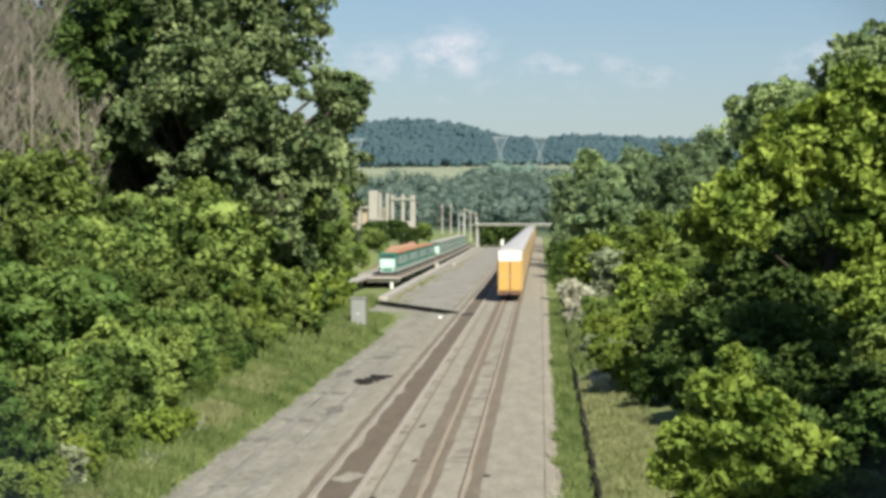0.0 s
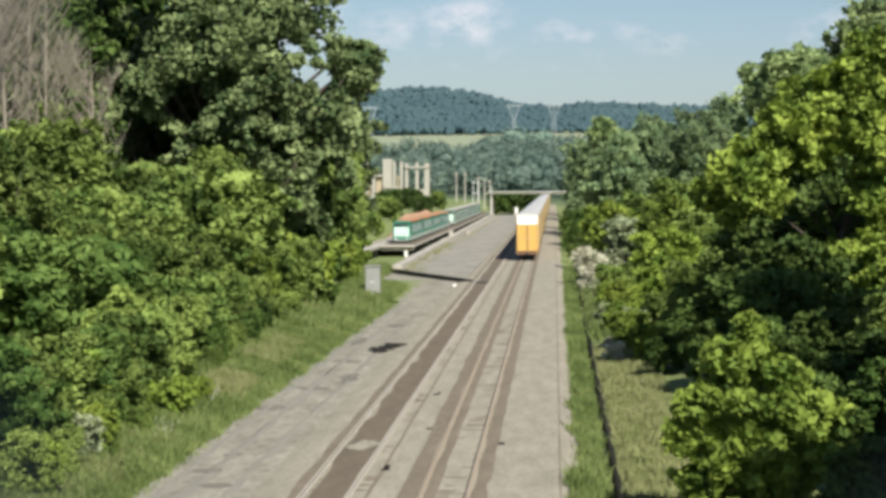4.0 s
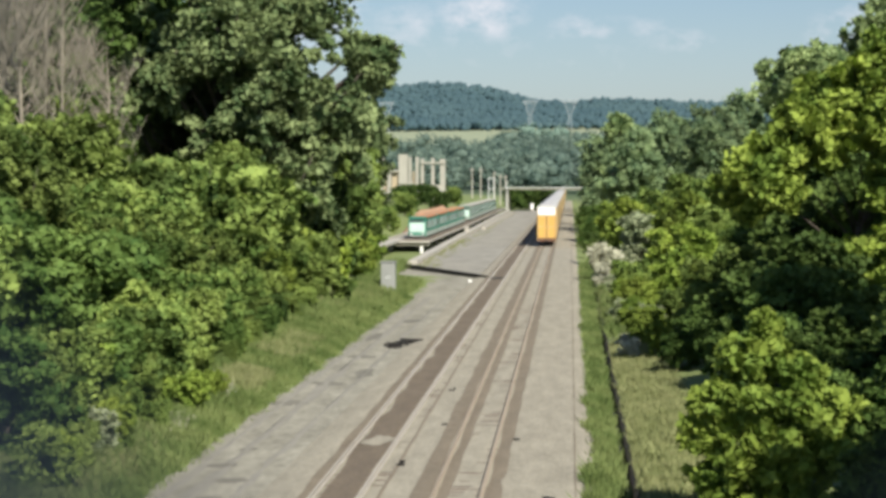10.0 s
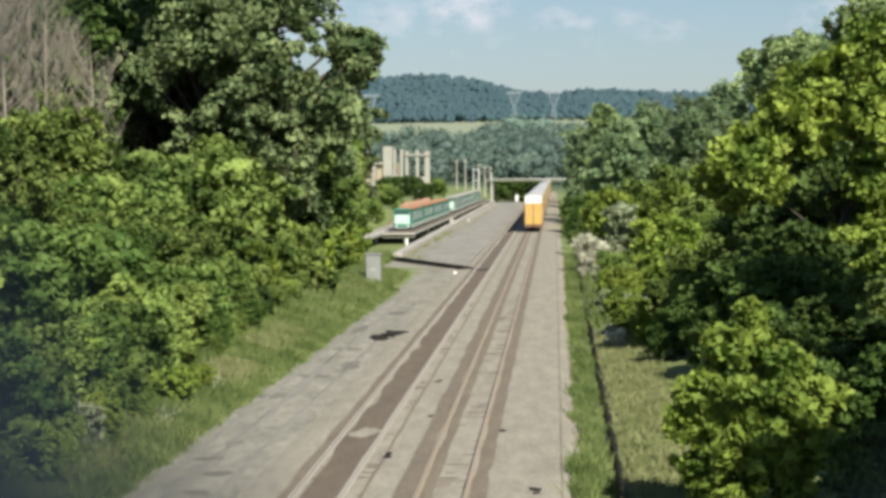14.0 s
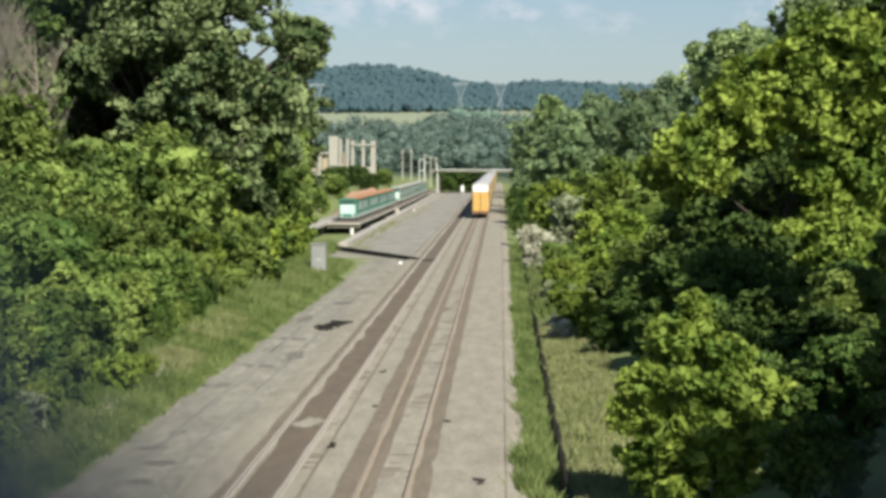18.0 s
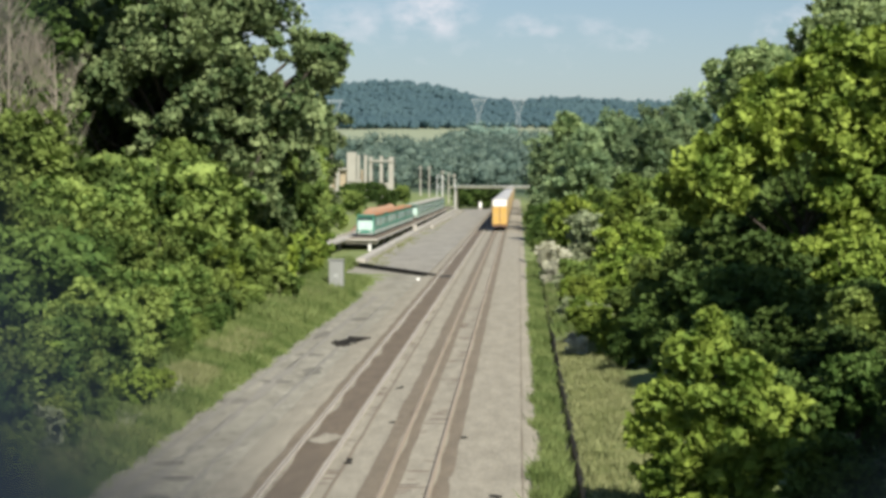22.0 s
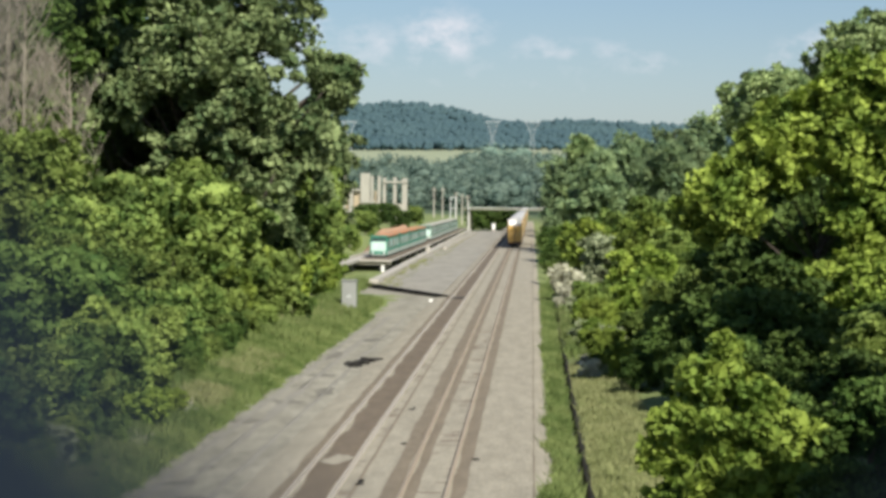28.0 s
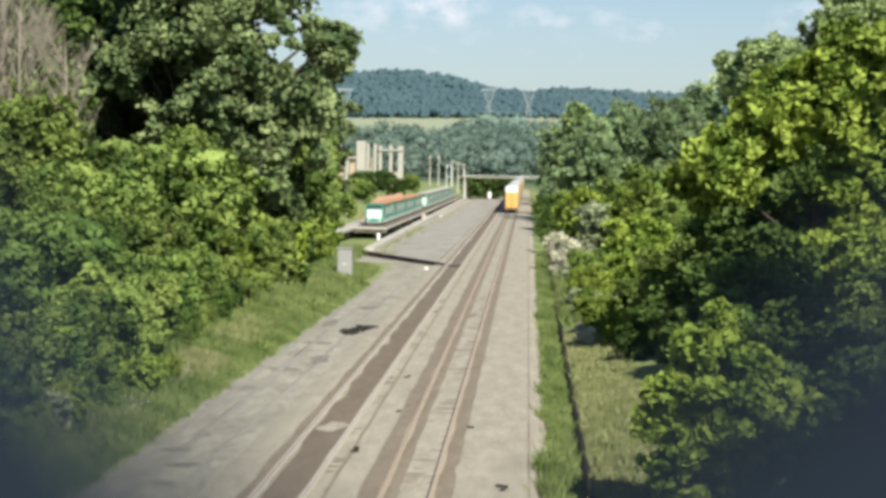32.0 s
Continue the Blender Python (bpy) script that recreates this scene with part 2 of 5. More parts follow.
GREYGREEN = mat("faded_grey_green_paint", (0.20, 0.29, 0.22), (0.12, 0.20, 0.15), 0.6, 0.5)
ORANGE = mat("terracotta_roof", (0.50, 0.24, 0.12), (0.38, 0.18, 0.09), 0.85, 0.4)
GLASS = mat("dark_window_glass", (0.06, 0.09, 0.09), (0.04, 0.06, 0.06), 0.12, 1.0)
STEEL = mat("galvanised_steel", (0.66, 0.67, 0.67), (0.52, 0.53, 0.53), 0.6, 1.0, metal=0.0)
# darker, bluer steel: distance haze put into the pylon colour
FARSTEEL = mat("haze_tinted_pylon_steel", (0.34, 0.38, 0.40), (0.27, 0.30, 0.32), 0.7, 0.2)
LEAF_BRIGHT = foliage("sunlit_yellow_green_leaves", (0.10, 0.165, 0.028), (0.315, 0.395, 0.072), vary=0.4)
LEAF_MID = foliage("mid_green_leaves", (0.07, 0.12, 0.028), (0.242, 0.315, 0.08))
# deep green, darkened further to put the hollows' shade into the leaves
LEAF_DEEP = foliage("shade_darkened_green_leaves", (0.034, 0.07, 0.015), (0.115, 0.175, 0.043))
LEAF_GREY = foliage("grey_green_leaves", (0.068, 0.118, 0.045), (0.28, 0.35, 0.15), through=0.12)
# far-row green with some haze mixed into the leaf colour
LEAF_ROW = foliage("haze_softened_row_leaves", (0.085, 0.142, 0.074), (0.225, 0.295, 0.14), vary=0.35)
# near-black lining: the ditch's own shade put into its colour
DITCHSHADE = mat("ditch_shade_brown", (0.035, 0.03, 0.022), (0.02, 0.018, 0.014), 0.8, 2.0)
DARKGRAVEL = mat("grey_fine_gravel", (0.26, 0.245, 0.21), (0.175, 0.165, 0.14), 0.95, 0.5, 0.01, fine=8, along=0.15)
WETGRAVEL = mat("dark_worn_gravel", (0.20, 0.187, 0.155), (0.105, 0.098, 0.08), 0.95, 0.9, 0.01, fine=6)
MINT = mat("pale_mint_paint", (0.56, 0.70, 0.63), (0.36, 0.52, 0.46), 0.5, 1.2)
# paler and bluer than the near leaves: valley haze put into the colour
LEAF_FAR = foliage("haze_tinted_far_leaves", (0.115, 0.19, 0.16), (0.305, 0.405, 0.325), patch=0.06, vary=0.25, through=0.4)
# distance haze put into the ridge leaf colour; translucency flattens its shading
LEAF_RIDGE = foliage("haze_blue_ridge_leaves", (0.09, 0.16, 0.19), (0.13, 0.215, 0.235), patch=0.006, vary=0.2, through=0.5)
LEAF_PALE = foliage("pale_silvery_leaves", (0.20, 0.25, 0.13), (0.33, 0.36, 0.23))
LEAF_DRY = foliage("dry_tan_leaves", (0.43, 0.43, 0.32), (0.62, 0.61, 0.47))
WEED = foliage("bank_weeds", (0.11, 0.17, 0.045), (0.265, 0.325, 0.115), patch=0.3)
STRAW = foliage("straw_grass", (0.22, 0.25, 0.10), (0.33, 0.34, 0.16), patch=0.8, vary=0.3)
# blue-black colour stands for the onlooker's shadow on the screen
DARKWIRE = mat("shadow_black_metal", (0.014, 0.021, 0.031), (0.010, 0.014, 0.021), 0.9, 40.0)
DARKWIRE.node_tree.nodes["Principled BSDF"].inputs["Specular IOR Level"].default_value = 0.0
SCRAPSHADOW = mat("dark_scrap_and_shadow", (0.022, 0.019, 0.017), (0.012, 0.011, 0.010), 0.9, 3.0)
EARTHRED = mat("terracotta_earth", (0.46, 0.28, 0.17), (0.34, 0.20, 0.12), 0.95, 0.5, 0.05)
GREYBOX = mat("weathered_grey_paint", (0.31, 0.32, 0.30), (0.20, 0.21, 0.20), 0.6, 0.8)
WINDOWPALE = mat("pale_window_band", (0.45, 0.55, 0.52), (0.25, 0.36, 0.33), 0.25, 1.2)
PALEFRAME = mat("pale_bleached_concrete", (0.39, 0.375, 0.325), (0.28, 0.27, 0.23), 0.9, 0.4, 0.005)
PALETAN = mat("pale_tan_infill", (0.42, 0.35, 0.24), (0.31, 0.25, 0.17), 0.9, 0.5)
GREYMINT = mat("grey_mint_lower_panel", (0.44, 0.50, 0.45), (0.30, 0.36, 0.32), 0.6, 0.7)
TANPANEL = mat("weathered_tan_panel", (0.56, 0.40, 0.20), (0.42, 0.29, 0.14), 0.6, 0.5)


def roughen(m, scale, depth):
    """Leafy relief on far crowns."""
    n, l = m.node_tree.nodes, m.node_tree.links
    geo, noi, bp = n.new("ShaderNodeNewGeometry"), n.new("ShaderNodeTexNoise"), n.new("ShaderNodeBump")
    noi.inputs["Scale"].default_value, noi.inputs["Detail"].default_value = scale, 3
    bp.inputs["Strength"].default_value, bp.inputs["Distance"].default_value = 1.0, depth
    l.new(geo.outputs["Position"], noi.inputs["Vector"])
    l.new(noi.outputs["Fac"], bp.inputs["Height"])
    l.new(bp.outputs[0], n["Principled BSDF"].inputs["Normal"])


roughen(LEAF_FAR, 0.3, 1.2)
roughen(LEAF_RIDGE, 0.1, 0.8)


# ---- building helpers ----
def link_mesh(name, bm, material, parent=None, label="", smooth=False):
    me = bpy.data.meshes.new(name)
    bm.to_mesh(me)
    bm.free()
    me.materials.append(material)
    if smooth:
        me.polygons.foreach_set("use_smooth", [True] * len(me.polygons))
    ob = new(name, me)
    if parent:
        ob.parent = parent
    return tagged(ob, label)


def part(name, bm, material, parent, label="", smooth=False):
    return link_mesh(name, bm, material, parent, label, smooth)


def box(bm, x0, x1, y0, y1, z0, z1, bevel=0.0):
    r = bmesh.ops.create_cube(bm, size=1.0)
    vs = r["verts"]
    for v in vs:
        v.co = Vector((x0 + (v.co.x + 0.5) * (x1 - x0), y0 + (v.co.y + 0.5) * (y1 - y0), z0 + (v.co.z + 0.5) * (z1 - z0)))
    if bevel:
        es = list({e for v in vs for e in v.link_edges})
        bmesh.ops.bevel(bm, geom=es, offset=bevel, segments=2, affect="EDGES")
    return bm


def boxes(*rows, bevel=0.0):
    bm = bmesh.new()
    for r in rows:
        box(bm, *r, bevel=bevel)
    return bm


def tube(bm, points, radii, sides=8):
    rings = []
    for i, p in enumerate(points):
        p = Vector(p)
        a, b = Vector(points[max(i - 1, 0)]), Vector(points[min(i + 1, len(points) - 1)])
        q = (b - a).to_track_quat("Z", "Y")
        rings.append([bm.verts.new(p + q @ Vector((radii[i] * math.cos(2 * math.pi * k / sides), radii[i] * math.sin(2 * math.pi * k / sides), 0))) for k in range(sides)])
    for r0, r1 in zip(rings, rings[1:]):
        for k in range(sides):
            bm.faces.new((r0[k], r0[(k + 1) % sides], r1[(k + 1) % sides], r1[k]))
    bm.faces.new(rings[0][::-1]), bm.faces.new(rings[-1])
    return bm


def array_mesh(name, verts, quads, material, smooth=False):
    me = bpy.data.meshes.new(name)
    me.vertices.add(len(verts))
    me.vertices.foreach_set("co", np.asarray(verts, dtype=np.float32).ravel())
    q = np.asarray(quads, dtype=np.int32)
    me.loops.add(q.size)
    me.loops.foreach_set("vertex_index", q.ravel())
    me.polygons.add(len(q))
    me.polygons.foreach_set("loop_start", np.arange(0, q.size, q.shape[1], dtype=np.int32))
    if smooth:
        me.polygons.foreach_set("use_smooth", np.ones(len(q), dtype=bool))
    me.materials.append(material)
    me.update(calc_edges=True)
    return me


def strip(name, xs, ys, zf, material):
    """A sheet over a grid of xs and ys, with heights zf(x, y)."""
    X, Y = np.meshgrid(np.asarray(xs, float), np.asarray(ys, float))
    v = np.stack([X, Y, zf(X, Y)], -1).reshape(-1, 3)
    n, m = X.shape
    i = (np.arange(n - 1)[:, None] * m + np.arange(m - 1)[None]).ravel()
    return new(name, array_mesh(name, v, np.stack([i, i + 1, i + m + 1, i + m], 1), material, True))


def wave(X, Y, size, seed):
    """Smooth uneven heights of about one unit."""
    r = np.random.RandomState(seed)
    z = np.zeros_like(X)
    for k in range(6):
        a, f, p = r.rand() * 6.28, (1 + 0.5 * k) / size, r.rand() * 6.28
        z += np.sin((X * math.cos(a) + Y * math.sin(a)) * f * 6.28 + p) / (1 + 0.6 * k)
    return z / 2.2


# ---- ground ----
def ridge(X):
    """Height of the far ridge, along the picture's breadth, in metres."""
    return np.interp(X, [-700, -360, -260, -147, -70, 8, 44, 127, 223, 320, 600, 1200], [192, 200, 201, 186, 164, 163, 170, 170, 164, 160, 168, 178])


def ground_z(X, Y):
    near = np.interp(X, [-60, -32, -22, -17, -14.6, -13.6, 0.9, 1.5, 1.8, 1.84, 2.14, 2.18, 5, 11, 30, 60],
                     [6.0, 4.0, 1.6, 0.3, -0.2, -0.45, -0.45, -0.6, -0.6, -1.3, -1.3, -0.6, -0.3, 1.2, 5.0, 8.0])
    flat = np.interp(X, [-75, -60, -36, -30, -13.4, 0.9, 1.5, 1.9, 2.1, 5, 11, 30, 60],
                     [5.0, 4.0, 2.2, -0.45, -0.45, -0.45, -0.6, -0.9, -0.7, -0.4, 1.2, 5.0, 8.0])
    k = np.clip((Y - 175) / 40, 0, 1)
    z = near * (1 - k) + flat * k
    fade = np.clip((Y - 900) / 300, 0, 1)
    far = np.interp(Y, [900, 1150, 1500, 2000, 2300, 2600, 2900, 3300], [0, 2, 14, 38, 54, 68, 82, 96])
    far = far + np.clip((Y - 3300) / 900, 0, 1) ** 1.2 * np.maximum(ridge(X * 4200 / np.maximum(Y, 1)) - 96, 0)
    far = far + np.clip((Y - 1100) / 900, 0, 1) * wave(X, Y, 700, 3) * 5
    rough = np.where((X > -13.6) & (X < 1.0), 0, 0.12) * wave(X, Y, 9, 5)
    return z * (1 - fade) + far * fade + rough * (1 - fade)


gx = np.concatenate([-np.geomspace(1600, 62, 26), np.arange(-60, -14, 0.9), [-13.6, -11, -8, -5, -2, 0.0, 0.9, 1.2, 1.5, 1.8, 1.84, 2.14, 2.18, 2.6, 3.2, 4.0], np.arange(5, 60, 1.5), np.geomspace(62, 1600, 26)])
gy = np.concatenate([np.arange(-40, 20, 6), np.arange(20, 260, 1.5), np.geomspace(260, 4700, 130)])
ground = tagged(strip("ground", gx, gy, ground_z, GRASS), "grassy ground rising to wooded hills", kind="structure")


def gz(x, y):
    return float(ground_z(np.array([[float(x)]]), np.array([[float(y)]]))[0, 0])


ditch = tagged(strip("ditch_bed", [1.76, 1.83, 1.86, 1.98, 2.12, 2.15, 2.22], np.arange(40, 176, 1.5),
                     lambda X, Y: np.interp(X, [1.76, 1.83, 1.86, 2.12, 2.15, 2.22], [-0.60, -0.585, -1.25, -1.25, -0.585, -0.60]) + 0.12 * wave(X, Y, 9, 5) + 0.012, DITCHSHADE), "narrow ditch along the ballast, its shade put into the colour", kind="structure")


# ---- railway ----
BEND = 0.0017                        # the line bears slightly to the left of straight ahead


def slant(ob):
    """Lays a strip along the line's bearing."""
    for v in ob.data.vertices:
        v.co.x -= BEND * (v.co.y - 60)
    return ob


LT, RT = -7.41, -3.64                # centres of the two tracks
TRACK_END = 1080.0
ly = np.concatenate([np.arange(-20, 200, 0.8), np.geomspace(200, TRACK_END, 60)])


def bed_z(X, Y):
    shoulder = np.interp(X, [-10.3, -9.3, -1.4, 0.2, 0.95], [-0.42, -0.2, -0.2, -0.24, -0.5])
    return shoulder + 0.02 * wave(X * 3, Y * 0.3, 3.0, 8)


ballast = tagged(slant(strip("ballast_bed", np.concatenate([np.arange(-10.3, 0.9, 0.35), [0.95]]), ly, bed_z, BALLAST)), "grey crushed stone ballast under the tracks", kind="structure")
for v in ballast.data.vertices:
    if v.co.x + BEND * (v.co.y - 60) > 0.5 and v.co.y < 260:
        v.co.x += 0.28 * noise.noise(Vector((5, v.co.y * 0.16, 1))) + 0.2 * noise.noise(Vector((5, v.co.y * 0.55, 4)))
service = tagged(strip("gravel_road", np.linspace(0, 1, 14), np.arange(-20, 228, 2.0),
                       lambda X, Y: -0.37 + 0.02 * wave(X * 4, Y * 0.3, 4, 4), GRAVEL), "pale gravel service road beside the tracks", kind="structure")


for v in service.data.vertices:
    left = -13.9 - 5.2 * min(max((v.co.y - 165) / 40, 0), 1) + 0.25 * noise.noise(Vector((0, v.co.y * 0.12, 3)))
    v.co.x = left + (-10.1 - left) * v.co.x


def stain(x0, x1, seed, material=RUSTY, zf=bed_z, name="streaked_ballast", label="brown ballast strip: rust stain along rails, painted groove shadow at shoulder", ys=ly, ragged=0.025, taper=False):
    w = np.linspace(x0, x1, 5)
    ob = strip(name, w, ys, lambda X, Y: zf(X, Y) + 0.014 + 0 * X, material)
    me = ob.data
    if taper:
        # an uneven oval, not a band
        for v in me.vertices:
            k = (v.co.y - ys[0]) / (ys[-1] - ys[0]) * 2 - 1
            wide = math.sqrt(max(1 - k * k, 0.002)) * (1 + 0.5 * noise.noise(Vector((v.co.x, v.co.y * 1.7, seed))))
            v.co.x = (x0 + x1) / 2 + (v.co.x - (x0 + x1) / 2) * wide + 0.3 * noise.noise(Vector((9, v.co.y * 0.6, seed)))
            v.co.z -= 0.006 * abs(k)
        return tagged(slant(ob), label, kind="structure")
    for v in me.vertices:
        if abs(v.co.x - x0) < 1e-4 or abs(v.co.x - x1) < 1e-4:
            v.co.x += ragged * (noise.noise(Vector((v.co.x * 3, v.co.y * 0.2, seed))) + 0.5 * noise.noise(Vector((v.co.x * 3, v.co.y * 0.9, seed + 7))))
            v.co.z -= 0.018
    return tagged(slant(ob), label, kind="structure")


# stains along the rails; the last thin strip paints a shoulder groove's shadow
for i, (a, b, m) in enumerate([(LT - 0.70, LT + 0.62, RUSTY), (LT - 1.34, LT - 0.86, DUSTY), (LT + 1.22, LT + 1.36, DUSTY), (RT - 1.52, RT - 0.84, DUSTY), (RT - 0.68, RT - 0.26, DUSTY), (RT + 0.84, RT + 1.42, DUSTY), (3.70 + RT, 3.77 + RT, DUSTY)]):
    stain(a, b, i * 3.1, m)
road_y = np.arange(30, 170, 1.5)
for i, (a, b) in enumerate([(-13.35, -13.0), (-12.5, -12.0), (-11.0, -10.75)]):
    stain(a, b, 20 + i * 2.3, DARKGRAVEL, lambda X, Y: -0.37 + 0.02 * wave((X + 13.9) / 3.8 * 4, Y * 0.3, 4, 4), "wheel_track", "dark wheel track in the pale gravel road", road_y, 0.3)


PATCHES = [(-13.0, -11.9, 69, 70.2), (-11.9, -10.9, 65.4, 66.6), (-12.0, -11.1, 61.6, 62.6), (-12.7, -11.9, 73.5, 74.2), (-13.6, -11.9, 88, 90.5), (-12.9, -11.3, 97, 99), (-11.3, -10.4, 101, 106), (-12.9, -11.2, 112, 114), (-13.2, -12.4, 124, 131), (-12.2, -10.8, 140, 144)]
for i, (a, b, y0, y1) in enumerate(PATCHES):
    stain(a, b, 40 + i * 1.7, WETGRAVEL, lambda X, Y: -0.37 + 0.02 * wave((X + 13.9) / 3.8 * 4, Y * 0.3, 4, 4), "gravel_patch", "dark worn patch in the gravel road", np.linspace(y0, y1, 15), 0.35, True)


stain(LT - 0.62, LT + 0.5, 71, BALLAST, lambda X, Y: bed_z(X, Y) + 0.012, "pale_ballast", "fresh pale ballast dropped between the rails", np.linspace(73.8, 76.8, 15), 0.1, True)


def rail_bm(x):
    bm = bmesh.new()
    prof = [(-0.07, -0.17), (0.07, -0.17), (0.07, -0.155), (0.012, -0.13), (0.012, -0.045), (0.036, -0.035), (0.036, -0.005), (0.028, 0.0),
            (-0.028, 0.0), (-0.036, -0.005), (-0.036, -0.035), (-0.012, -0.045), (-0.012, -0.13), (-0.07, -0.155)]
    rows = [[bm.verts.new((x + px, y, pz)) for px, pz in prof] for y in (-20.0, TRACK_END)]
    for k in range(len(prof)):
        j = (k + 1) % len(prof)
        bm.faces.new((rows[0][k], rows[0][j], rows[1][j], rows[1][k]))
    bm.faces.new(rows[0]), bm.faces.new(rows[1][::-1])
    return bm


for name, cx in (("railway_track", LT), ("railway_track", RT)):
    tr = tagged(new(name), "railway track with worn steel rails in ballast", "railway track")
    tr.location, tr.rotation_euler = (cx + BEND * 60, 0, 0), (0, 0, BEND)
    for s in (-0.7525, 0.7525):
        part("rail", rail_bm(s), RAIL if cx == LT else DULLRAIL, tr)
    bm = boxes((-1.3, 1.3, -0.11, 0.11, -0.33, -0.165), bevel=0.01)
    first = part("sleeper", bm, TIE, tr)
    first.location = (0, 21, -0.05)
    for k in range(1, 230):
        o = new("sleeper", first.data)
        o.parent, o.location = tr, (random.uniform(-0.04, 0.04), 21 + 0.6 * k, random.uniform(-0.062, -0.028))
    v, q = [], []
    y = 21 + 0.6 * 230
    while y < 700:
        b = len(v)
        v += [(sx * 1.3, y + sy * 0.11, z) for z in (-0.38, -0.215) for sx, sy in ((-1, -1), (1, -1), (1, 1), (-1, 1))]
        q += [(b + 4, b + 5, b + 6, b + 7), (b, b + 1, b + 5, b + 4), (b + 1, b + 2, b + 6, b + 5), (b + 2, b + 3, b + 7, b + 6), (b + 3, b, b + 4, b + 7)]
        y += 0.6
    far = new("far_sleepers", array_mesh("far_sleepers", v, q, TIE))
    far.parent = tr
    tagged(far, kind="stuff")


# ---- trees ----
def leaf_arrays(centres, radii, count, size, rng, flat=0.8):
    """Small bent leaves on and in clumps at centres."""
    n = len(centres) * count
    c = np.repeat(centres, count, 0)
    r = np.repeat(radii, count)
    d = rng.normal(size=(n, 3))
    d /= np.linalg.norm(d, axis=1)[:, None] + 1e-9
    # every clump is a sprig of its own: stretched one way, thin another
    turn = rng.normal(size=(len(centres), 3, 3))
    axes = np.linalg.qr(turn)[0] * rng.uniform((0.95, 0.6, 0.4), (1.5, 1.1, 0.85), size=(len(centres), 3))[:, None, :]
    rad = r * (0.25 + 0.85 * rng.rand(n) ** 0.7)
    p = c + np.einsum("nij,nj->ni", np.repeat(axes, count, 0), d) * rad[:, None] * np.array([1, 1, flat])
    lean = np.repeat(rng.normal(size=(len(centres), 3)), count, 0)
    nrm = d * 0.5 + rng.normal(size=(n, 3)) * 0.5 + lean * 0.35 + np.array([0, 0, 0.35])
    nrm /= np.linalg.norm(nrm, axis=1)[:, None]
    t = np.cross(nrm, rng.normal(size=(n, 3)))
    t /= np.linalg.norm(t, axis=1)[:, None] + 1e-9
    b = np.cross(nrm, t)
    s = (size * (0.6 + 0.8 * rng.rand(n)))[:, None]
    v = np.stack([p - t * s * 0.6, p - b * s * 0.4 + nrm * s * 0.14, p + t * s * 0.64, p + b * s * 0.4 + nrm * s * 0.14], 1).reshape(-1, 3)
    return v, np.arange(n * 4).reshape(-1, 4)


def crown_clumps(height, width, base, clumps, rng, top=0.6, lumps=5, extra=(), gaps=()):
    """Clump centres in an uneven crown with several boughs."""
    boughs = []
    for k in range(lumps):
        a = 2 * math.pi * (k + rng.rand()) / lumps
        zz = base + (height - base) * (0.25 + 0.6 * rng.rand())
        rr = width * 0.5 * (0.35 + 0.3 * rng.rand())
        boughs.append((math.cos(a) * rr, math.sin(a) * rr, zz, width * (0.2 + 0.1 * rng.rand())))
    boughs.append((0, 0, height - width * 0.22, width * 0.24))
    boughs.append((0, 0, base + (height - base) * top * 0.7, width * 0.36))
    boughs[0:0] = extra
    cs = []
    while len(cs) < clumps:
        bx, by, bz, br = boughs[rng.randint(len(boughs))]
        d = rng.normal(size=3)
        d /= np.linalg.norm(d)
        q = np.array((bx, by, bz)) + d * br * (0.4 + 0.78 * rng.rand() ** 1.2) * np.array([1, 1, 1.15])
        if base * 0.9 < q[2] < height and not any(((q[0] - gx0) / gw) ** 2 + ((q[2] - gz0) / gh) ** 2 < 1 and q[1] < deep for gx0, gz0, gw, gh, deep in gaps):
            cs.append(q)
    return np.array(cs), boughs


def make_tree(name, height, width, base, leaf, seed, clumps=110, per=130, size=0.34, clump_r=1.0, label="", trunk_r=0.28, lumps=6, bark=BARK, extra=(), gaps=()):
    rng = np.random.RandomState(seed)
    tree = tagged(new(name), label, "tree" if "tree" in name else "shrub")
    cs, boughs = crown_clumps(height, width, base, clumps, rng, lumps=lumps, extra=extra, gaps=gaps)
    bm = bmesh.new()
    tube(bm, [(0, 0, -0.6), (0.1, 0, base * 0.5), (0, 0.1, base + (height - base) * 0.3), (0.1, 0, height * 0.86)], [trunk_r * 1.25, trunk_r, trunk_r * 0.7, trunk_r * 0.2], 9)
    part("trunk", bm, bark, tree, smooth=True)
    for bx, by, bz, br in boughs[:-1]:
        z0 = base * 0.7 + 0.25 * (bz - base * 0.7)
        bm = bmesh.new()
        tube(bm, [(0, 0, z0), (bx * 0.5, by * 0.5, z0 + (bz - z0) * 0.65), (bx, by, bz), (bx * 1.2, by * 1.2, bz + br * 0.7)], [trunk_r * 0.5, trunk_r * 0.36, trunk_r * 0.2, trunk_r * 0.07], 6)
        part("limb", bm, bark, tree, smooth=True)
    v, q = leaf_arrays(cs, clump_r * (0.7 + 0.7 * rng.rand(len(cs))), per, size, rng)
    crown = new("crown", array_mesh("crown", v, q, leaf))
    crown.parent = tree
    return tree


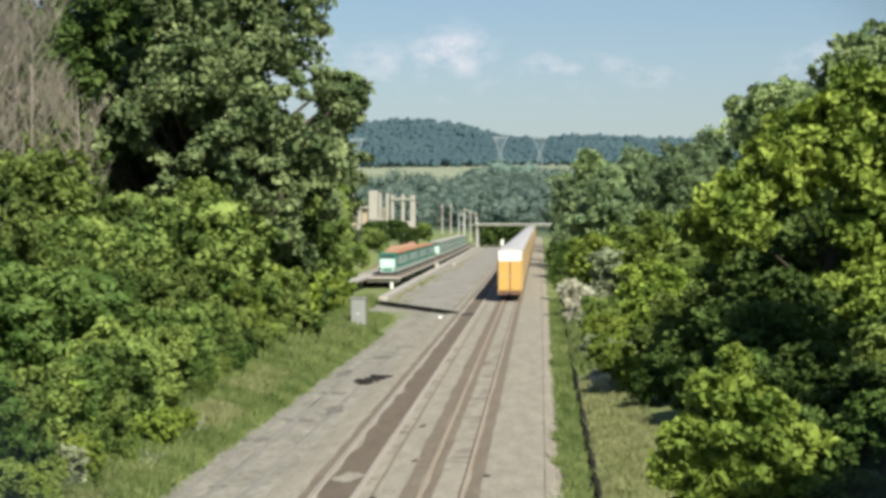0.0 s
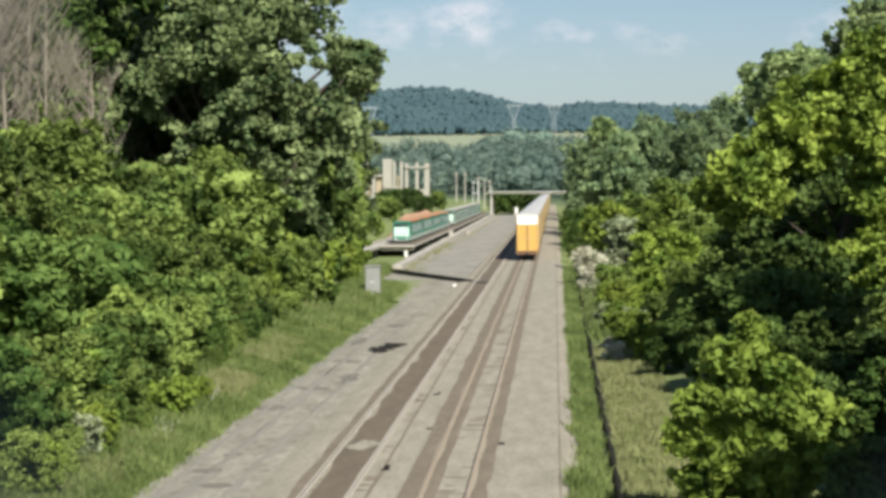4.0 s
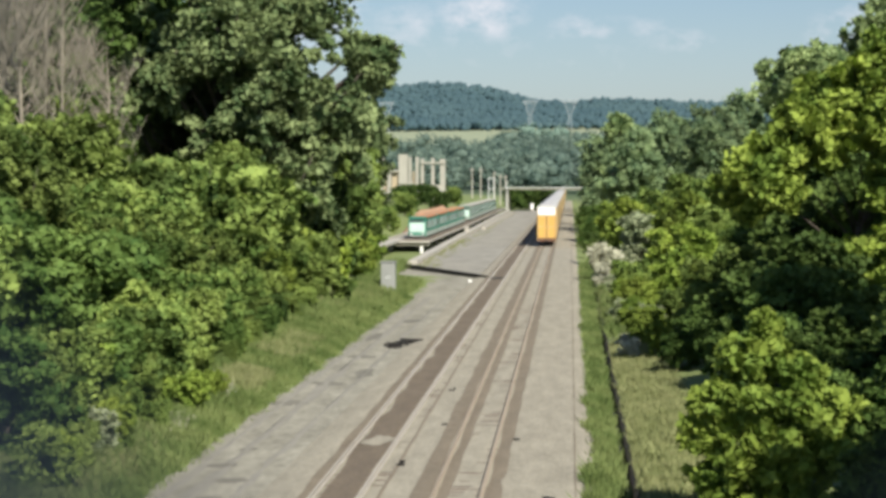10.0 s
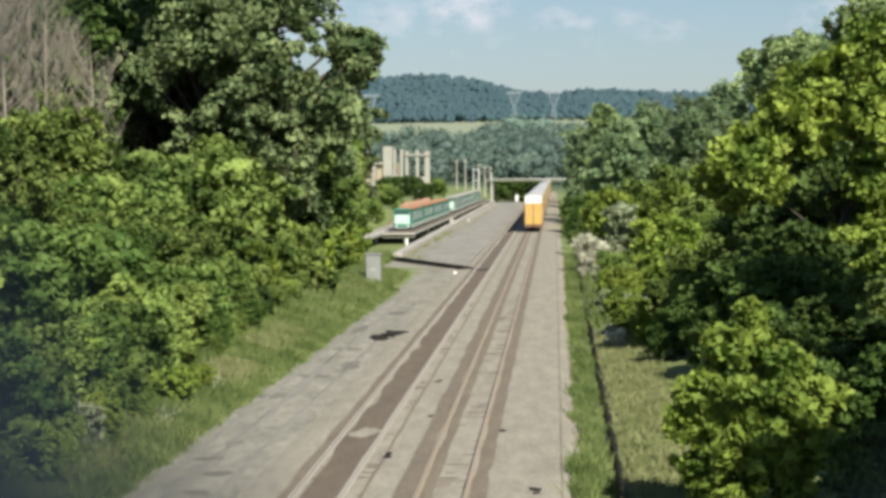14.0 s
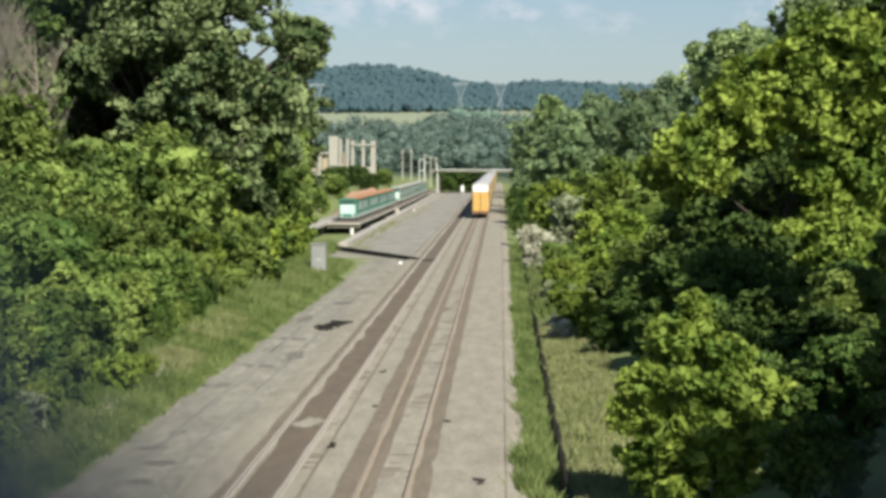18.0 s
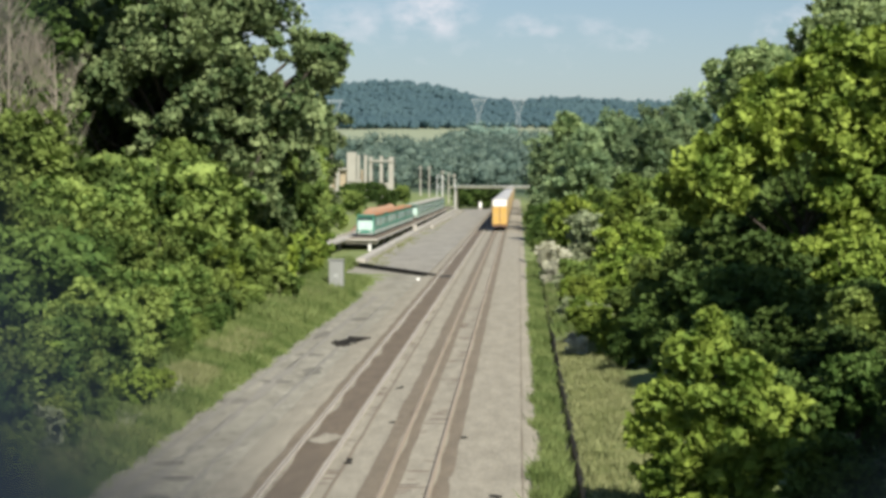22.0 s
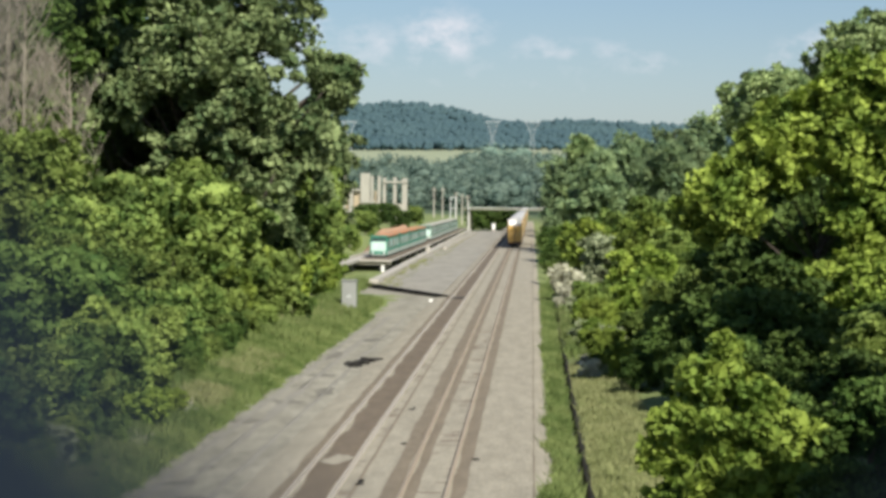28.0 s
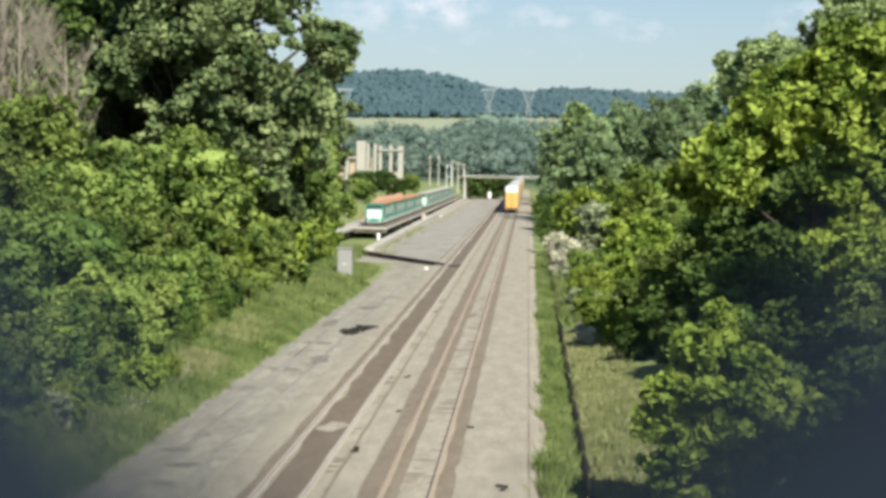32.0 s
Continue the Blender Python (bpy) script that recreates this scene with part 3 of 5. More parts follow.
def make_boughed(name, boughs, leaf, seed, density, per, size, clump_r, label, trunk_r, lean=(0, 0, 6), base=1.0, deep=1.6):
    """A tree grown bough by bough: x, y, z and reach of each."""
    rng = np.random.RandomState(seed)
    tree = tagged(new(name), label, "tree" if "tree" in name else "shrub")
    part("trunk", tube(bmesh.new(), [(0, 0, -0.6), (0.15, 0.1, base), (lean[0] * 0.5, lean[1] * 0.5, base + (lean[2] - base) * 0.5), lean], [trunk_r * 1.3, trunk_r, trunk_r * 0.75, trunk_r * 0.4], 9), BARK, tree, smooth=True)
    cs = []
    for bx, by, bz, br in boughs:
        root = Vector((0.1, 0.05, base)).lerp(Vector(lean), min(max((bz * 0.5 - base) / max(lean[2] - base, 0.1), 0.1), 1.0))
        tip = Vector((bx, by, bz))
        mid = root.lerp(tip, 0.55) + Vector((0, 0.25 * (tip - root).length, 0.05 * (tip - root).length))
        if br > 1.25 or trunk_r < 0.15:
            part("limb", tube(bmesh.new(), [root, mid, tip, tip + (tip - mid) * 0.3], [trunk_r * 0.34, trunk_r * 0.2, trunk_r * 0.1, trunk_r * 0.05], 6), BARK, tree, smooth=True)
        k = max(3, int(density * br * br))
        d = rng.normal(size=(k, 3))
        d /= np.linalg.norm(d, axis=1)[:, None]
        cs.append(np.array((bx, by, bz)) + d * br * (0.3 + 0.75 * rng.rand(k, 1) ** 0.8) * np.array([1, deep, 0.9]))
    cs = np.concatenate(cs)
    v, q = leaf_arrays(cs, clump_r * (0.6 + 0.8 * rng.rand(len(cs))), per, size, rng)
    new("crown", array_mesh("crown", v, q, leaf)).parent = tree
    return tree


PLANTED = set()


def plant(tree, x, y, scale=1.0, turn=0.0, tall=1.0, leaf=None, sink=0.1, label=""):
    m = Matrix.LocRotScale((x, y, gz(x, y) - sink), Euler((0, 0, turn)), (scale, scale, scale * tall))
    if tree.name not in PLANTED:
        PLANTED.add(tree.name)
        tree.matrix_basis = m
        t = tree
    else:
        t = copy_thing(tree, Matrix.Identity(4))
        t.matrix_basis = m
    return tagged(t, label)


broad = "leafy broad-crowned tree in full summer leaf"
oak_a = make_tree("tree", 17, 14, 3.0, LEAF_BRIGHT, 11, clumps=600, per=80, size=0.36, clump_r=0.65, label="sunlit yellow-green broadleaf tree with dark gaps", lumps=10)
shade_tree = make_tree("tree", 24, 12, 4.0, LEAF_DEEP, 61, clumps=620, per=70, size=0.45, clump_r=0.9, label="very tall dense unseen tree, added to throw deep shade", lumps=12)
great = make_boughed("tree", [(-4.8, -1, 8.0, 1.5), (-6.0, 0, 7.6, 0.9), (-3.3, 0, 9.4, 1.6), (-3.2, -1, 7.3, 1.1), (-1.8, 0, 10.9, 1.7), (-0.4, 1, 12.4, 1.7), (-0.7, 0, 9.9, 1.3), (1.1, 1, 13.2, 1.7),
                              (1.4, -1, 10.8, 1.5), (2.8, 1, 14.6, 1.7), (2.9, 0, 12.0, 1.8), (2.9, -1, 9.4, 1.5), (4.6, 0, 13.7, 2.5), (5.5, 1, 10.8, 2.8), (2.4, -1, 7.3, 1.3), (1.7, -2, 4.3, 1.5), (2.9, -2, 2.9, 1.4),
                              (0.3, -2, 3.8, 0.8), (1.1, -2, 2.0, 0.8), (3.8, -1, 4.9, 1.7), (5.2, 0, 6.9, 2.2), (-4.8, -1, 6.5, 0.8)], LEAF_BRIGHT, 71, 26, 62, 0.38, 0.55,
                     "sunlit yellow-green tree with spreading boughs round a dark hollow", 0.2, (3.0, 4.5, 11.0), 2.0)
oak_b = make_tree("tree", 17, 12, 0.8, LEAF_MID, 12, clumps=460, per=70, size=0.42, clump_r=0.72, label=broad, lumps=8)
oak_c = make_tree("tree", 20, 12, 1.0, LEAF_DEEP, 13, clumps=480, per=70, size=0.44, clump_r=0.78, label="tall deep green tree with an uneven crown, leaf colour darkened for shade", lumps=8)
cotton = make_tree("tree", 31, 23, 2.0, LEAF_GREY, 14, clumps=1250, per=72, size=0.46, clump_r=0.9, trunk_r=0.55, lumps=16, label="very tall grey-green tree with open ragged boughs",
                   extra=[(11.2, 0, 16.4, 1.4), (10.2, 0, 17.8, 1.0), (11.5, -1, 16.8, 1.6), (8.8, -2, 13.5, 3.0), (5.5, 1, 28, 1.9), (8.5, 0, 10.5, 3.0), (1, -6, 8, 4.0), (6, -4, 7, 3.6), (-6, -4, 9, 4.0), (3, -6, 13, 4.0), (-3, -6, 15, 3.6), (5, -4, 19, 3.2), (-1.5, -8, 16.5, 2.2), (1.5, -8, 18.5, 2.2), (-4.0, -8, 14.5, 1.6), (-6, 4, 10, 4), (-1, 4, 13, 4)], gaps=[(-4.6, 10.2, 2.6, 1.9, 2.0), (-1.4, 13.4, 2.0, 2.2, 0.0), (2.7, 6.9, 1.4, 1.4, -2.0), (6.2, 17.7, 1.4, 1.2, 99), (8.2, 15.6, 1.9, 1.1, 99), (8.8, 18.4, 0.9, 1.9, 99), (-2.7, 20.3, 1.3, 0.8, 99), (11.3, 21.0, 2.2, 3.0, 99), (12.6, 13.6, 1.0, 1.6, 99), (-6.8, 20.5, 3.8, 5.5, 1.5)])
oak_f = make_tree("tree", 19, 12, 0.8, LEAF_ROW, 41, clumps=200, per=80, size=0.5, clump_r=1.25, label="green tree in the far row along the track, haze put into its colour", lumps=8)
oak_g = make_tree("tree", 18, 12, 0.8, LEAF_ROW, 42, clumps=200, per=80, size=0.5, clump_r=1.25, label="green tree in the far row along the track, haze put into its colour", lumps=8)
near_bush = make_boughed("bush", [(0.5, 0, 6.0, 0.4), (0.4, 0, 5.4, 0.5), (-0.3, 0.2, 4.8, 0.75), (1.1, 0, 4.5, 0.8), (2.0, 0.3, 3.8, 0.75), (-0.9, 0, 3.6, 0.85), (0.1, -0.6, 3.5, 0.9), (1.4, -0.6, 3.0, 0.95), (2.7, 0, 3.3, 0.5),
                                  (-1.4, 0, 2.6, 0.65), (-0.4, -0.7, 2.0, 0.9), (0.7, -0.9, 2.0, 0.9), (2.2, -0.4, 2.2, 0.8), (-0.1, -0.6, 0.9, 0.9), (-0.9, -0.3, 1.2, 0.7), (1.5, -0.5, 0.9, 0.8)],
                         LEAF_BRIGHT, 72, 44, 42, 0.27, 0.3, "bright green leafy bush with a pointed top", 0.09, (0.3, 0, 4.5), 0.4, 1.3)
back_bush = make_tree("bush", 5.5, 6.0, 0.0, LEAF_MID, 43, clumps=190, per=55, size=0.32, clump_r=0.5, trunk_r=0.1, label="mid-green shrub in the thick of the bank")
back_dark = make_tree("bush", 5.5, 6.0, 0.0, LEAF_DEEP, 44, clumps=190, per=55, size=0.32, clump_r=0.5, trunk_r=0.1, label="dull green shrub in the bank, leaf colour darkened for shade")
bush_a = make_tree("bush", 6.5, 6.0, 0.1, LEAF_BRIGHT, 45, clumps=210, per=75, size=0.31, clump_r=0.45, trunk_r=0.1, label="bright green leafy bush on the bank")
oak_d = make_tree("tree", 20, 12, 1.0, LEAF_GREY, 46, clumps=460, per=75, size=0.4, clump_r=0.78, label="tall grey-green tree on the slope behind", lumps=9)
poplar = make_tree("tree", 23, 7.0, 3.0, LEAF_GREY, 47, clumps=200, per=80, size=0.5, clump_r=1.1, label="tall slender tree beside the track", lumps=9)
bush_b = make_tree("bush", 5.5, 6.0, 0.0, LEAF_MID, 16, clumps=195, per=75, size=0.30, clump_r=0.46, trunk_r=0.1, label="dense mid-green shrub on the bank")
bush_c = make_tree("bush", 5.0, 5.0, 0.0, LEAF_DEEP, 17, clumps=180, per=68, size=0.30, clump_r=0.45, trunk_r=0.1, label="dark green shrub, its leaf colour darkened further for shade")
pale = make_tree("bush", 4.5, 4.0, 0.0, LEAF_PALE, 18, clumps=60, per=120, size=0.25, clump_r=0.6, trunk_r=0.08, label="pale silvery shrub beside the track")
dry = make_tree("bush", 2.6, 3.4, 0.0, LEAF_DRY, 19, clumps=50, per=120, size=0.2, clump_r=0.5, trunk_r=0.05, label="dry tan brush heap beside the ballast")


def make_dead(seed, height, label):
    """A bare, bleached tree with many thin upright branches."""
    r = random.Random(seed)
    tree = tagged(new("dead_tree"), label, "tree")
    bm = bmesh.new()
    tube(bm, [(0, 0, -0.5), (0.15, 0, height * 0.4), (-0.1, 0.1, height * 0.75), (0.1, 0, height)], [0.2, 0.15, 0.09, 0.03], 7)
    part("trunk", bm, DEADWOOD, tree, smooth=True)
    for k in range(34):
        z = height * r.uniform(0.25, 0.9)
        a, reach = r.uniform(0, 6.28), height * r.uniform(0.06, 0.16)
        dx, dy, up = math.cos(a) * reach, math.sin(a) * reach, reach * r.uniform(1.2, 2.6)
        bm = bmesh.new()
        tube(bm, [(0, 0, z), (dx * 0.6, dy * 0.6, z + up * 0.4), (dx, dy, z + up)], [0.045, 0.03, 0.015], 5)
        for j in range(15):
            b = r.uniform(0, 6.28)
            q = r.uniform(0.35, 1.0)
            p0 = (dx * q, dy * q, z + up * q * 0.9)
            tube(bm, [p0, (p0[0] + math.cos(b) * reach * 0.4, p0[1] + math.sin(b) * reach * 0.4, p0[2] + reach * r.uniform(0.3, 0.9))], [0.018, 0.008], 3)
        part("branch", bm, DEADWOOD, tree)
    return tree


dead_a = make_dead(3, 21, "bare bleached dead tree with thin upright branches")
dead_b = make_dead(4, 18, "bare grey dead tree with a forked top")

# the right-hand bank
plant(near_bush, 5.2, 58, 1.0, 0.0)
# shrubs with shade-darkened leaves deepen the hollows
for x, y, s, r in ((8.6, 84, 0.7, 1.2), (10.2, 79, 0.75, 2.2), (7.2, 93, 0.62, 3.2), (5.6, 103, 0.42, 4.2), (9.6, 92, 0.95, 2.7), (11.5, 90, 0.9, 5.2), (9.0, 100, 0.95, 0.4), (11.2, 99, 1.15, 1.9), (13.2, 98, 0.7, 3.3), (7.0, 106, 0.6, 2.0)):
    plant(bush_c, x, y, s, r)
for x, y, s, r in ((8.6, 66, 0.55, 1.5), (14.2, 62, 1.0, 3.0), (8.4, 53, 0.5, 4.0), (17.0, 73, 1.1, 5.0), (10.2, 60, 0.7, 1.0), (10.8, 69, 0.7, 2.0)):
    plant(bush_c, x, y, s, r)
# unseen tall trees, added outside the view to throw shade to the left
plant(oak_c, 18.5, 31, 1.06, 1.0)
plant(oak_c, 21, 48, 0.95, 3.0)
plant(great, 14.0, 105, 1.0, 0.0)
plant(oak_a, 25.5, 106, 1.08, 2.1)
# unseen, added to the right to darken the great tree's hollow
plant(shade_tree, 20.0, 72, 0.9, 0.5)
plant(bush_b, 13.0, 76, 0.75, 2.0)
plant(bush_b, 11.9, 71, 0.55, 4.0)
plant(bush_b, 13.6, 81, 0.7, 0.7)
plant(bush_a, 17.2, 99, 0.75, 1.0)
plant(bush_c, 14.4, 88, 0.4, 2.0)
plant(bush_c, 15.8, 92, 0.6, 1.0)
# added at the view's right edge to shade the near bush's foot
plant(oak_c, 11.8, 50, 0.42, 4.0)
for x, y, s, r in ((16.5, 122, 1.5, 0.4), (19, 126, 1.7, 2.0), (14.5, 128, 1.4, 3.0), (21.5, 122, 1.5, 5.0), (17, 134, 1.9, 1.0)):
    plant(bush_c, x, y, s, r)
for x, y, s, r, kind in ((8.9, 152, 0.95, 0.5, bush_a), (11.2, 158, 1.2, 2.2, bush_b), (7.6, 141, 0.62, 1.3, bush_a), (9.4, 136, 0.7, 4.0, bush_b), (10.4, 122, 0.85, 3.0, bush_b), (5.7, 140, 0.42, 5.0, bush_a), (4.9, 170, 0.6, 0.9, bush_b),
                         (7.4, 172, 0.62, 2.9, bush_b), (11, 182, 1.2, 0.1, bush_a), (5.0, 126, 0.36, 1.0, bush_a), (6.4, 128, 0.5, 2.0, bush_b), (8.0, 118, 0.6, 3.0, bush_b), (9.2, 111, 0.6, 5.0, bush_b), (6.9, 115, 0.4, 1.0, bush_b), (13.5, 140, 1.2, 2.0, bush_c)):
    plant(kind, x, y, s, r)
for x, y, s, r in ((23.5, 199, 0.97, 0), (32.5, 203, 1.15, 1.7), (42, 212, 1.3, 3.2), (27, 224, 1.0, 5.0), (49, 205, 1.3, 2.2)):
    plant(oak_d, x, y, s, r)
for x, y, s, r in ((9.5, 320, 0.95, 0), (16, 335, 1.0, 1), (23, 330, 1.0, 2), (30, 350, 1.1, 3), (7.5, 402, 1.0, 3.3), (8, 440, 1.0, 4), (14, 470, 1.1, 5), (22, 450, 1.2, 2.5), (8, 560, 1.1, 0.7),
                   (15, 600, 1.2, 1.9), (36, 300, 1.2, 5), (19, 290, 0.85, 4.4), (7, 620, 1.0, 2), (12, 540, 1.1, 4)):
    plant(random.choice((oak_f, oak_g)), x, y, s, r)
for x, y, s, r in ((6.6, 236, 1.25, 0.2), (9.4, 228, 0.9, 3)):
    plant(bush_a, x, y, s, r)
for x, y, s, r in ((12.5, 225, 1.2, 3), (8.5, 270, 1.1, 2), (16, 250, 1.5, 1), (12, 262, 1.35, 4), (10, 208, 0.9, 2.5), (15, 205, 1.2, 0.8), (5.8, 256, 0.75, 5)):
    plant(bush_b, x, y, s, r)
plant(poplar, 8.6, 377, 0.95, 0.5)
plant(pale, 7.0, 216, 1.35, 0)
plant(pale, 4.4, 190, 0.5, 2)
plant(pale, 3.6, 176, 0.4, 1)
plant(dry, 3.6, 212, 0.7, 1)
plant(dry, 3.0, 200, 0.95, 3, tall=1.5)
plant(dry, 2.9, 187, 0.55, 2, tall=1.6)
plant(pale, 4.7, 127, 0.5, 1)
plant(pale, 3.5, 141, 0.42, 2)
for x, y, s, r in ((3.3, 114, 0.42, 1), (3.2, 123, 0.3, 2)):
    plant(dry, x, y, s, r)
for x, y, s, r in ((4.4, 121, 0.4, 1.0), (5.0, 112, 0.36, 2.0), (3.9, 134, 0.4, 3.0), (4.6, 146, 0.5, 4.0), (4.0, 156, 0.4, 5.0)):
    plant(bush_a, x, y, s, r)
for x, y, s, r in ((3.0, 240, 0.4, 1), (2.6, 262, 0.5, 2), (2.8, 285, 0.6, 3), (2.8, 310, 0.7, 4), (3.2, 345, 0.8, 5), (3.2, 380, 0.9, 0), (3.4, 430, 1.0, 2), (3.6, 480, 1.0, 3), (4.8, 300, 1.0, 1), (5.2, 365, 1.1, 4), (2.6, 225, 0.34, 2)):
    plant(back_bush if s < 0.6 else back_dark, x, y, s * 0.95, r)

# the left-hand bank
plant(cotton, -27.5, 160, 1.0, 0.0)
plant(oak_d, -26, 232, 0.95, 1.0)
plant(oak_d, -31, 215, 1.05, 2.0)
plant(oak_b, -24, 205, 0.75, 5.0)
plant(oak_b, -22.4, 184, 0.8, 0.5)
plant(oak_d, -24.5, 172, 0.6, 2.5)
plant(oak_c, -30, 185, 0.9, 4.5)
plant(oak_c, -36, 174, 1.5, 1.5)
plant(oak_b, -26, 150, 0.6, 1.0)
for k in range(12):
    plant(random.choice((bush_b, bush_a)), random.uniform(-17.4, -15.9), random.uniform(60, 88), random.uniform(0.18, 0.34), random.uniform(0, 6), sink=0.15)
plant(oak_c, -39, 150, 1.0, 3.0)
plant(oak_c, -46, 165, 1.25, 4.0)
plant(oak_c, -52, 180, 1.3, 1.4)
plant(oak_c, -47, 140, 1.15, 2.4)
plant(oak_c, -42, 130, 0.95, 0.4)
plant(oak_b, -33, 128, 0.65, 4.0)
plant(oak_b, -28, 96, 0.55, 1.0)
plant(oak_b, -35, 108, 0.75, 2.0)
plant(oak_b, -30, 118, 0.6, 3.1)
for x, y, s, r in ((-33.5, 118, 1.0, 0.2), (-35.5, 122, 1.05, 1.4), (-31.6, 121, 0.9, 2.5), (-37.5, 126, 1.1, 3.3), (-30.0, 126, 0.85, 4.1), (-34.6, 128, 1.1, 5.2), (-39.5, 131, 1.15, 0.9)):
    plant(random.choice((dead_a, dead_b)), x, y, s, r)
for k in range(40):
    y = 62 + 130 * (k / 39) ** 1.1 + random.uniform(-3, 3)
    x = -17.7 - random.uniform(0, 1.2) - min(max(0, y - 75) * 0.045, 2.6)
    plant(random.choice((bush_b, bush_a) if y > 130 else (bush_b, bush_c, bush_b)), x, y, random.uniform(0.5, 0.85), random.uniform(0, 6), sink=0.3)
for k in range(60):
    y = random.uniform(68, 195)
    x = random.uniform(-32, -21.5)
    if y < 118:
        plant(random.choice((bush_c, bush_c, bush_b)), x, y, random.uniform(0.95, 1.3), random.uniform(0, 6), sink=0.3)
    else:
        plant(random.choice((back_bush, back_dark, back_bush)), x, y, random.uniform(1.0, 1.7), random.uniform(0, 6), sink=0.3)
for x, y, s, r, kind in ((-17.6, 66, 0.45, 0.3, bush_b), (-16.9, 71, 0.4, 1.2, bush_b), (-18.3, 73, 0.55, 2.2, bush_a), (-17.4, 78, 0.42, 3.1, bush_b), (-16.5, 64, 0.32, 4.0, bush_b), (-18.8, 80, 0.6, 5.0, bush_b), (-18.6, 69, 0.6, 0.9, bush_b), (-16.2, 69, 0.25, 2.0, bush_b), (-16.4, 60, 0.4, 2.8, bush_b)):
    plant(kind, x, y, s, r, sink=0.2)
plant(pale, -16.6, 68, 0.36, 1.0)
for k in range(18):
    y = 88 + 3.6 * k + random.uniform(-1.5, 1.5)
    plant(random.choice((bush_b, bush_b, bush_c)), -17.2 - min((y - 75) * 0.03, 1.9) + random.uniform(-0.5, 0.5), y, random.uniform(0.2, 0.4), random.uniform(0, 6), sink=0.12)
hollow = make_boughed("bush", [(-1.4, -1.2, 2.7, 1.3), (1.3, -1.3, 2.4, 1.2), (0, -2.4, 2.9, 1.1), (-2.8, -1.0, 1.2, 1.2), (2.6, -0.8, 1.0, 0.9), (0, 0.8, 3.2, 1.7), (-2.2, 0.5, 3.0, 1.3), (-3.6, 0.2, 2.0, 1.2)],
                      LEAF_MID, 73, 34, 56, 0.3, 0.42, "spreading green bush overhanging a dark hollow", 0.09, (0.2, 0.3, 2.6), 0.5, 1.1)
plant(hollow, -19.9, 147, 1.0, 0.0)
plant(bush_c, -20.0, 149.5, 0.5, 1.0)
for x, y, s, r, kind in ((-25.6, 111, 0.95, 0.6, bush_b), (-23.9, 114, 0.7, 2.6, bush_a), (-31.0, 99, 1.0, 1.6, bush_a), (-30.6, 95, 0.8, 3.0, bush_b), (-24.6, 141, 0.85, 4.2, bush_a)):
    plant(kind, x, y, s, r, sink=0.2)
for x, y, s in ((-29, 250, 1.2), (-33, 270, 1.3), (-31, 300, 1.0), (-36, 320, 1.4), (-33, 350, 1.1), (-40, 380, 1.6), (-36, 420, 1.2), (-40, 470, 1.5), (-35, 520, 1.3), (-42, 560, 1.5), (-37, 610, 1.3)):
    plant(random.choice((back_bush, back_dark)), x, y, s * 0.75, random.uniform(0, 6))


def blades(name, rows, leaf, label, seed):
    """Standing grass and weeds as single blades in tufts: x from, x to, y from, y to, tufts, height."""
    rng = np.random.RandomState(seed)
    vs = []
    for x0, x1, y0, y1, count, tall in rows:
        x, y = np.repeat(rng.uniform(x0, x1, count), 14), np.repeat(rng.uniform(y0, y1, count), 14)
        h = tall * np.repeat(rng.uniform(0.5, 1.3, count), 14) * rng.uniform(0.5, 1.1, count * 14)
        x, y = x + rng.normal(size=len(x)) * 0.16, y + rng.normal(size=len(x)) * 0.3
        z = ground_z(x[None], y[None])[0] - 0.03
        a, lean = rng.uniform(0, 6.28, len(x)), rng.normal(size=(len(x), 2)) * 0.35
        w = 0.02 + 0.06 * h
        base = np.stack([x, y, z], 1)
        side = np.stack([np.cos(a), np.sin(a), 0 * a], 1) * w[:, None]
        bend = np.stack([lean[:, 0] * h, lean[:, 1] * h, h], 1)
        vs.append(np.stack([base - side * 0.6, base + side * 0.6, base + bend * 0.6 + side * 0.8, base + bend], 1).reshape(-1, 3))
    v = np.concatenate(vs)
    return tagged(new(name, array_mesh(name, v, np.arange(len(v)).reshape(-1, 4), leaf)), label, "weeds", kind="stuff")


blades("bank_weeds", [(-17.4, -14.2, 55, 130, 5200, 0.42), (-21.5, -17.2, 84, 160, 3200, 0.5), (-18.8, -14.6, 130, 190, 2200, 0.7), (-23, -19, 185, 240, 700, 0.8), (0.95, 1.62, 50, 240, 2600, 0.45), (0.75, 1.1, 50, 220, 500, 0.3), (2.3, 5, 130, 240, 1300, 0.8),
       (-34, -26.5, 190, 330, 900, 1.0), (-15, -13.7, 60, 170, 1900, 0.25), (0.62, 0.95, 61, 63.5, 60, 0.5), (0.6, 0.95, 65.5, 68.5, 110, 0.55), (0.68, 1.0, 80.5, 82.5, 60, 0.45), (0.7, 1.0, 89, 91, 60, 0.45), (0.65, 1.0, 133, 138, 60, 0.45), (-12.75, -12.45, 76, 104, 220, 0.05)], WEED, "tangled green weeds along the bank", 31)
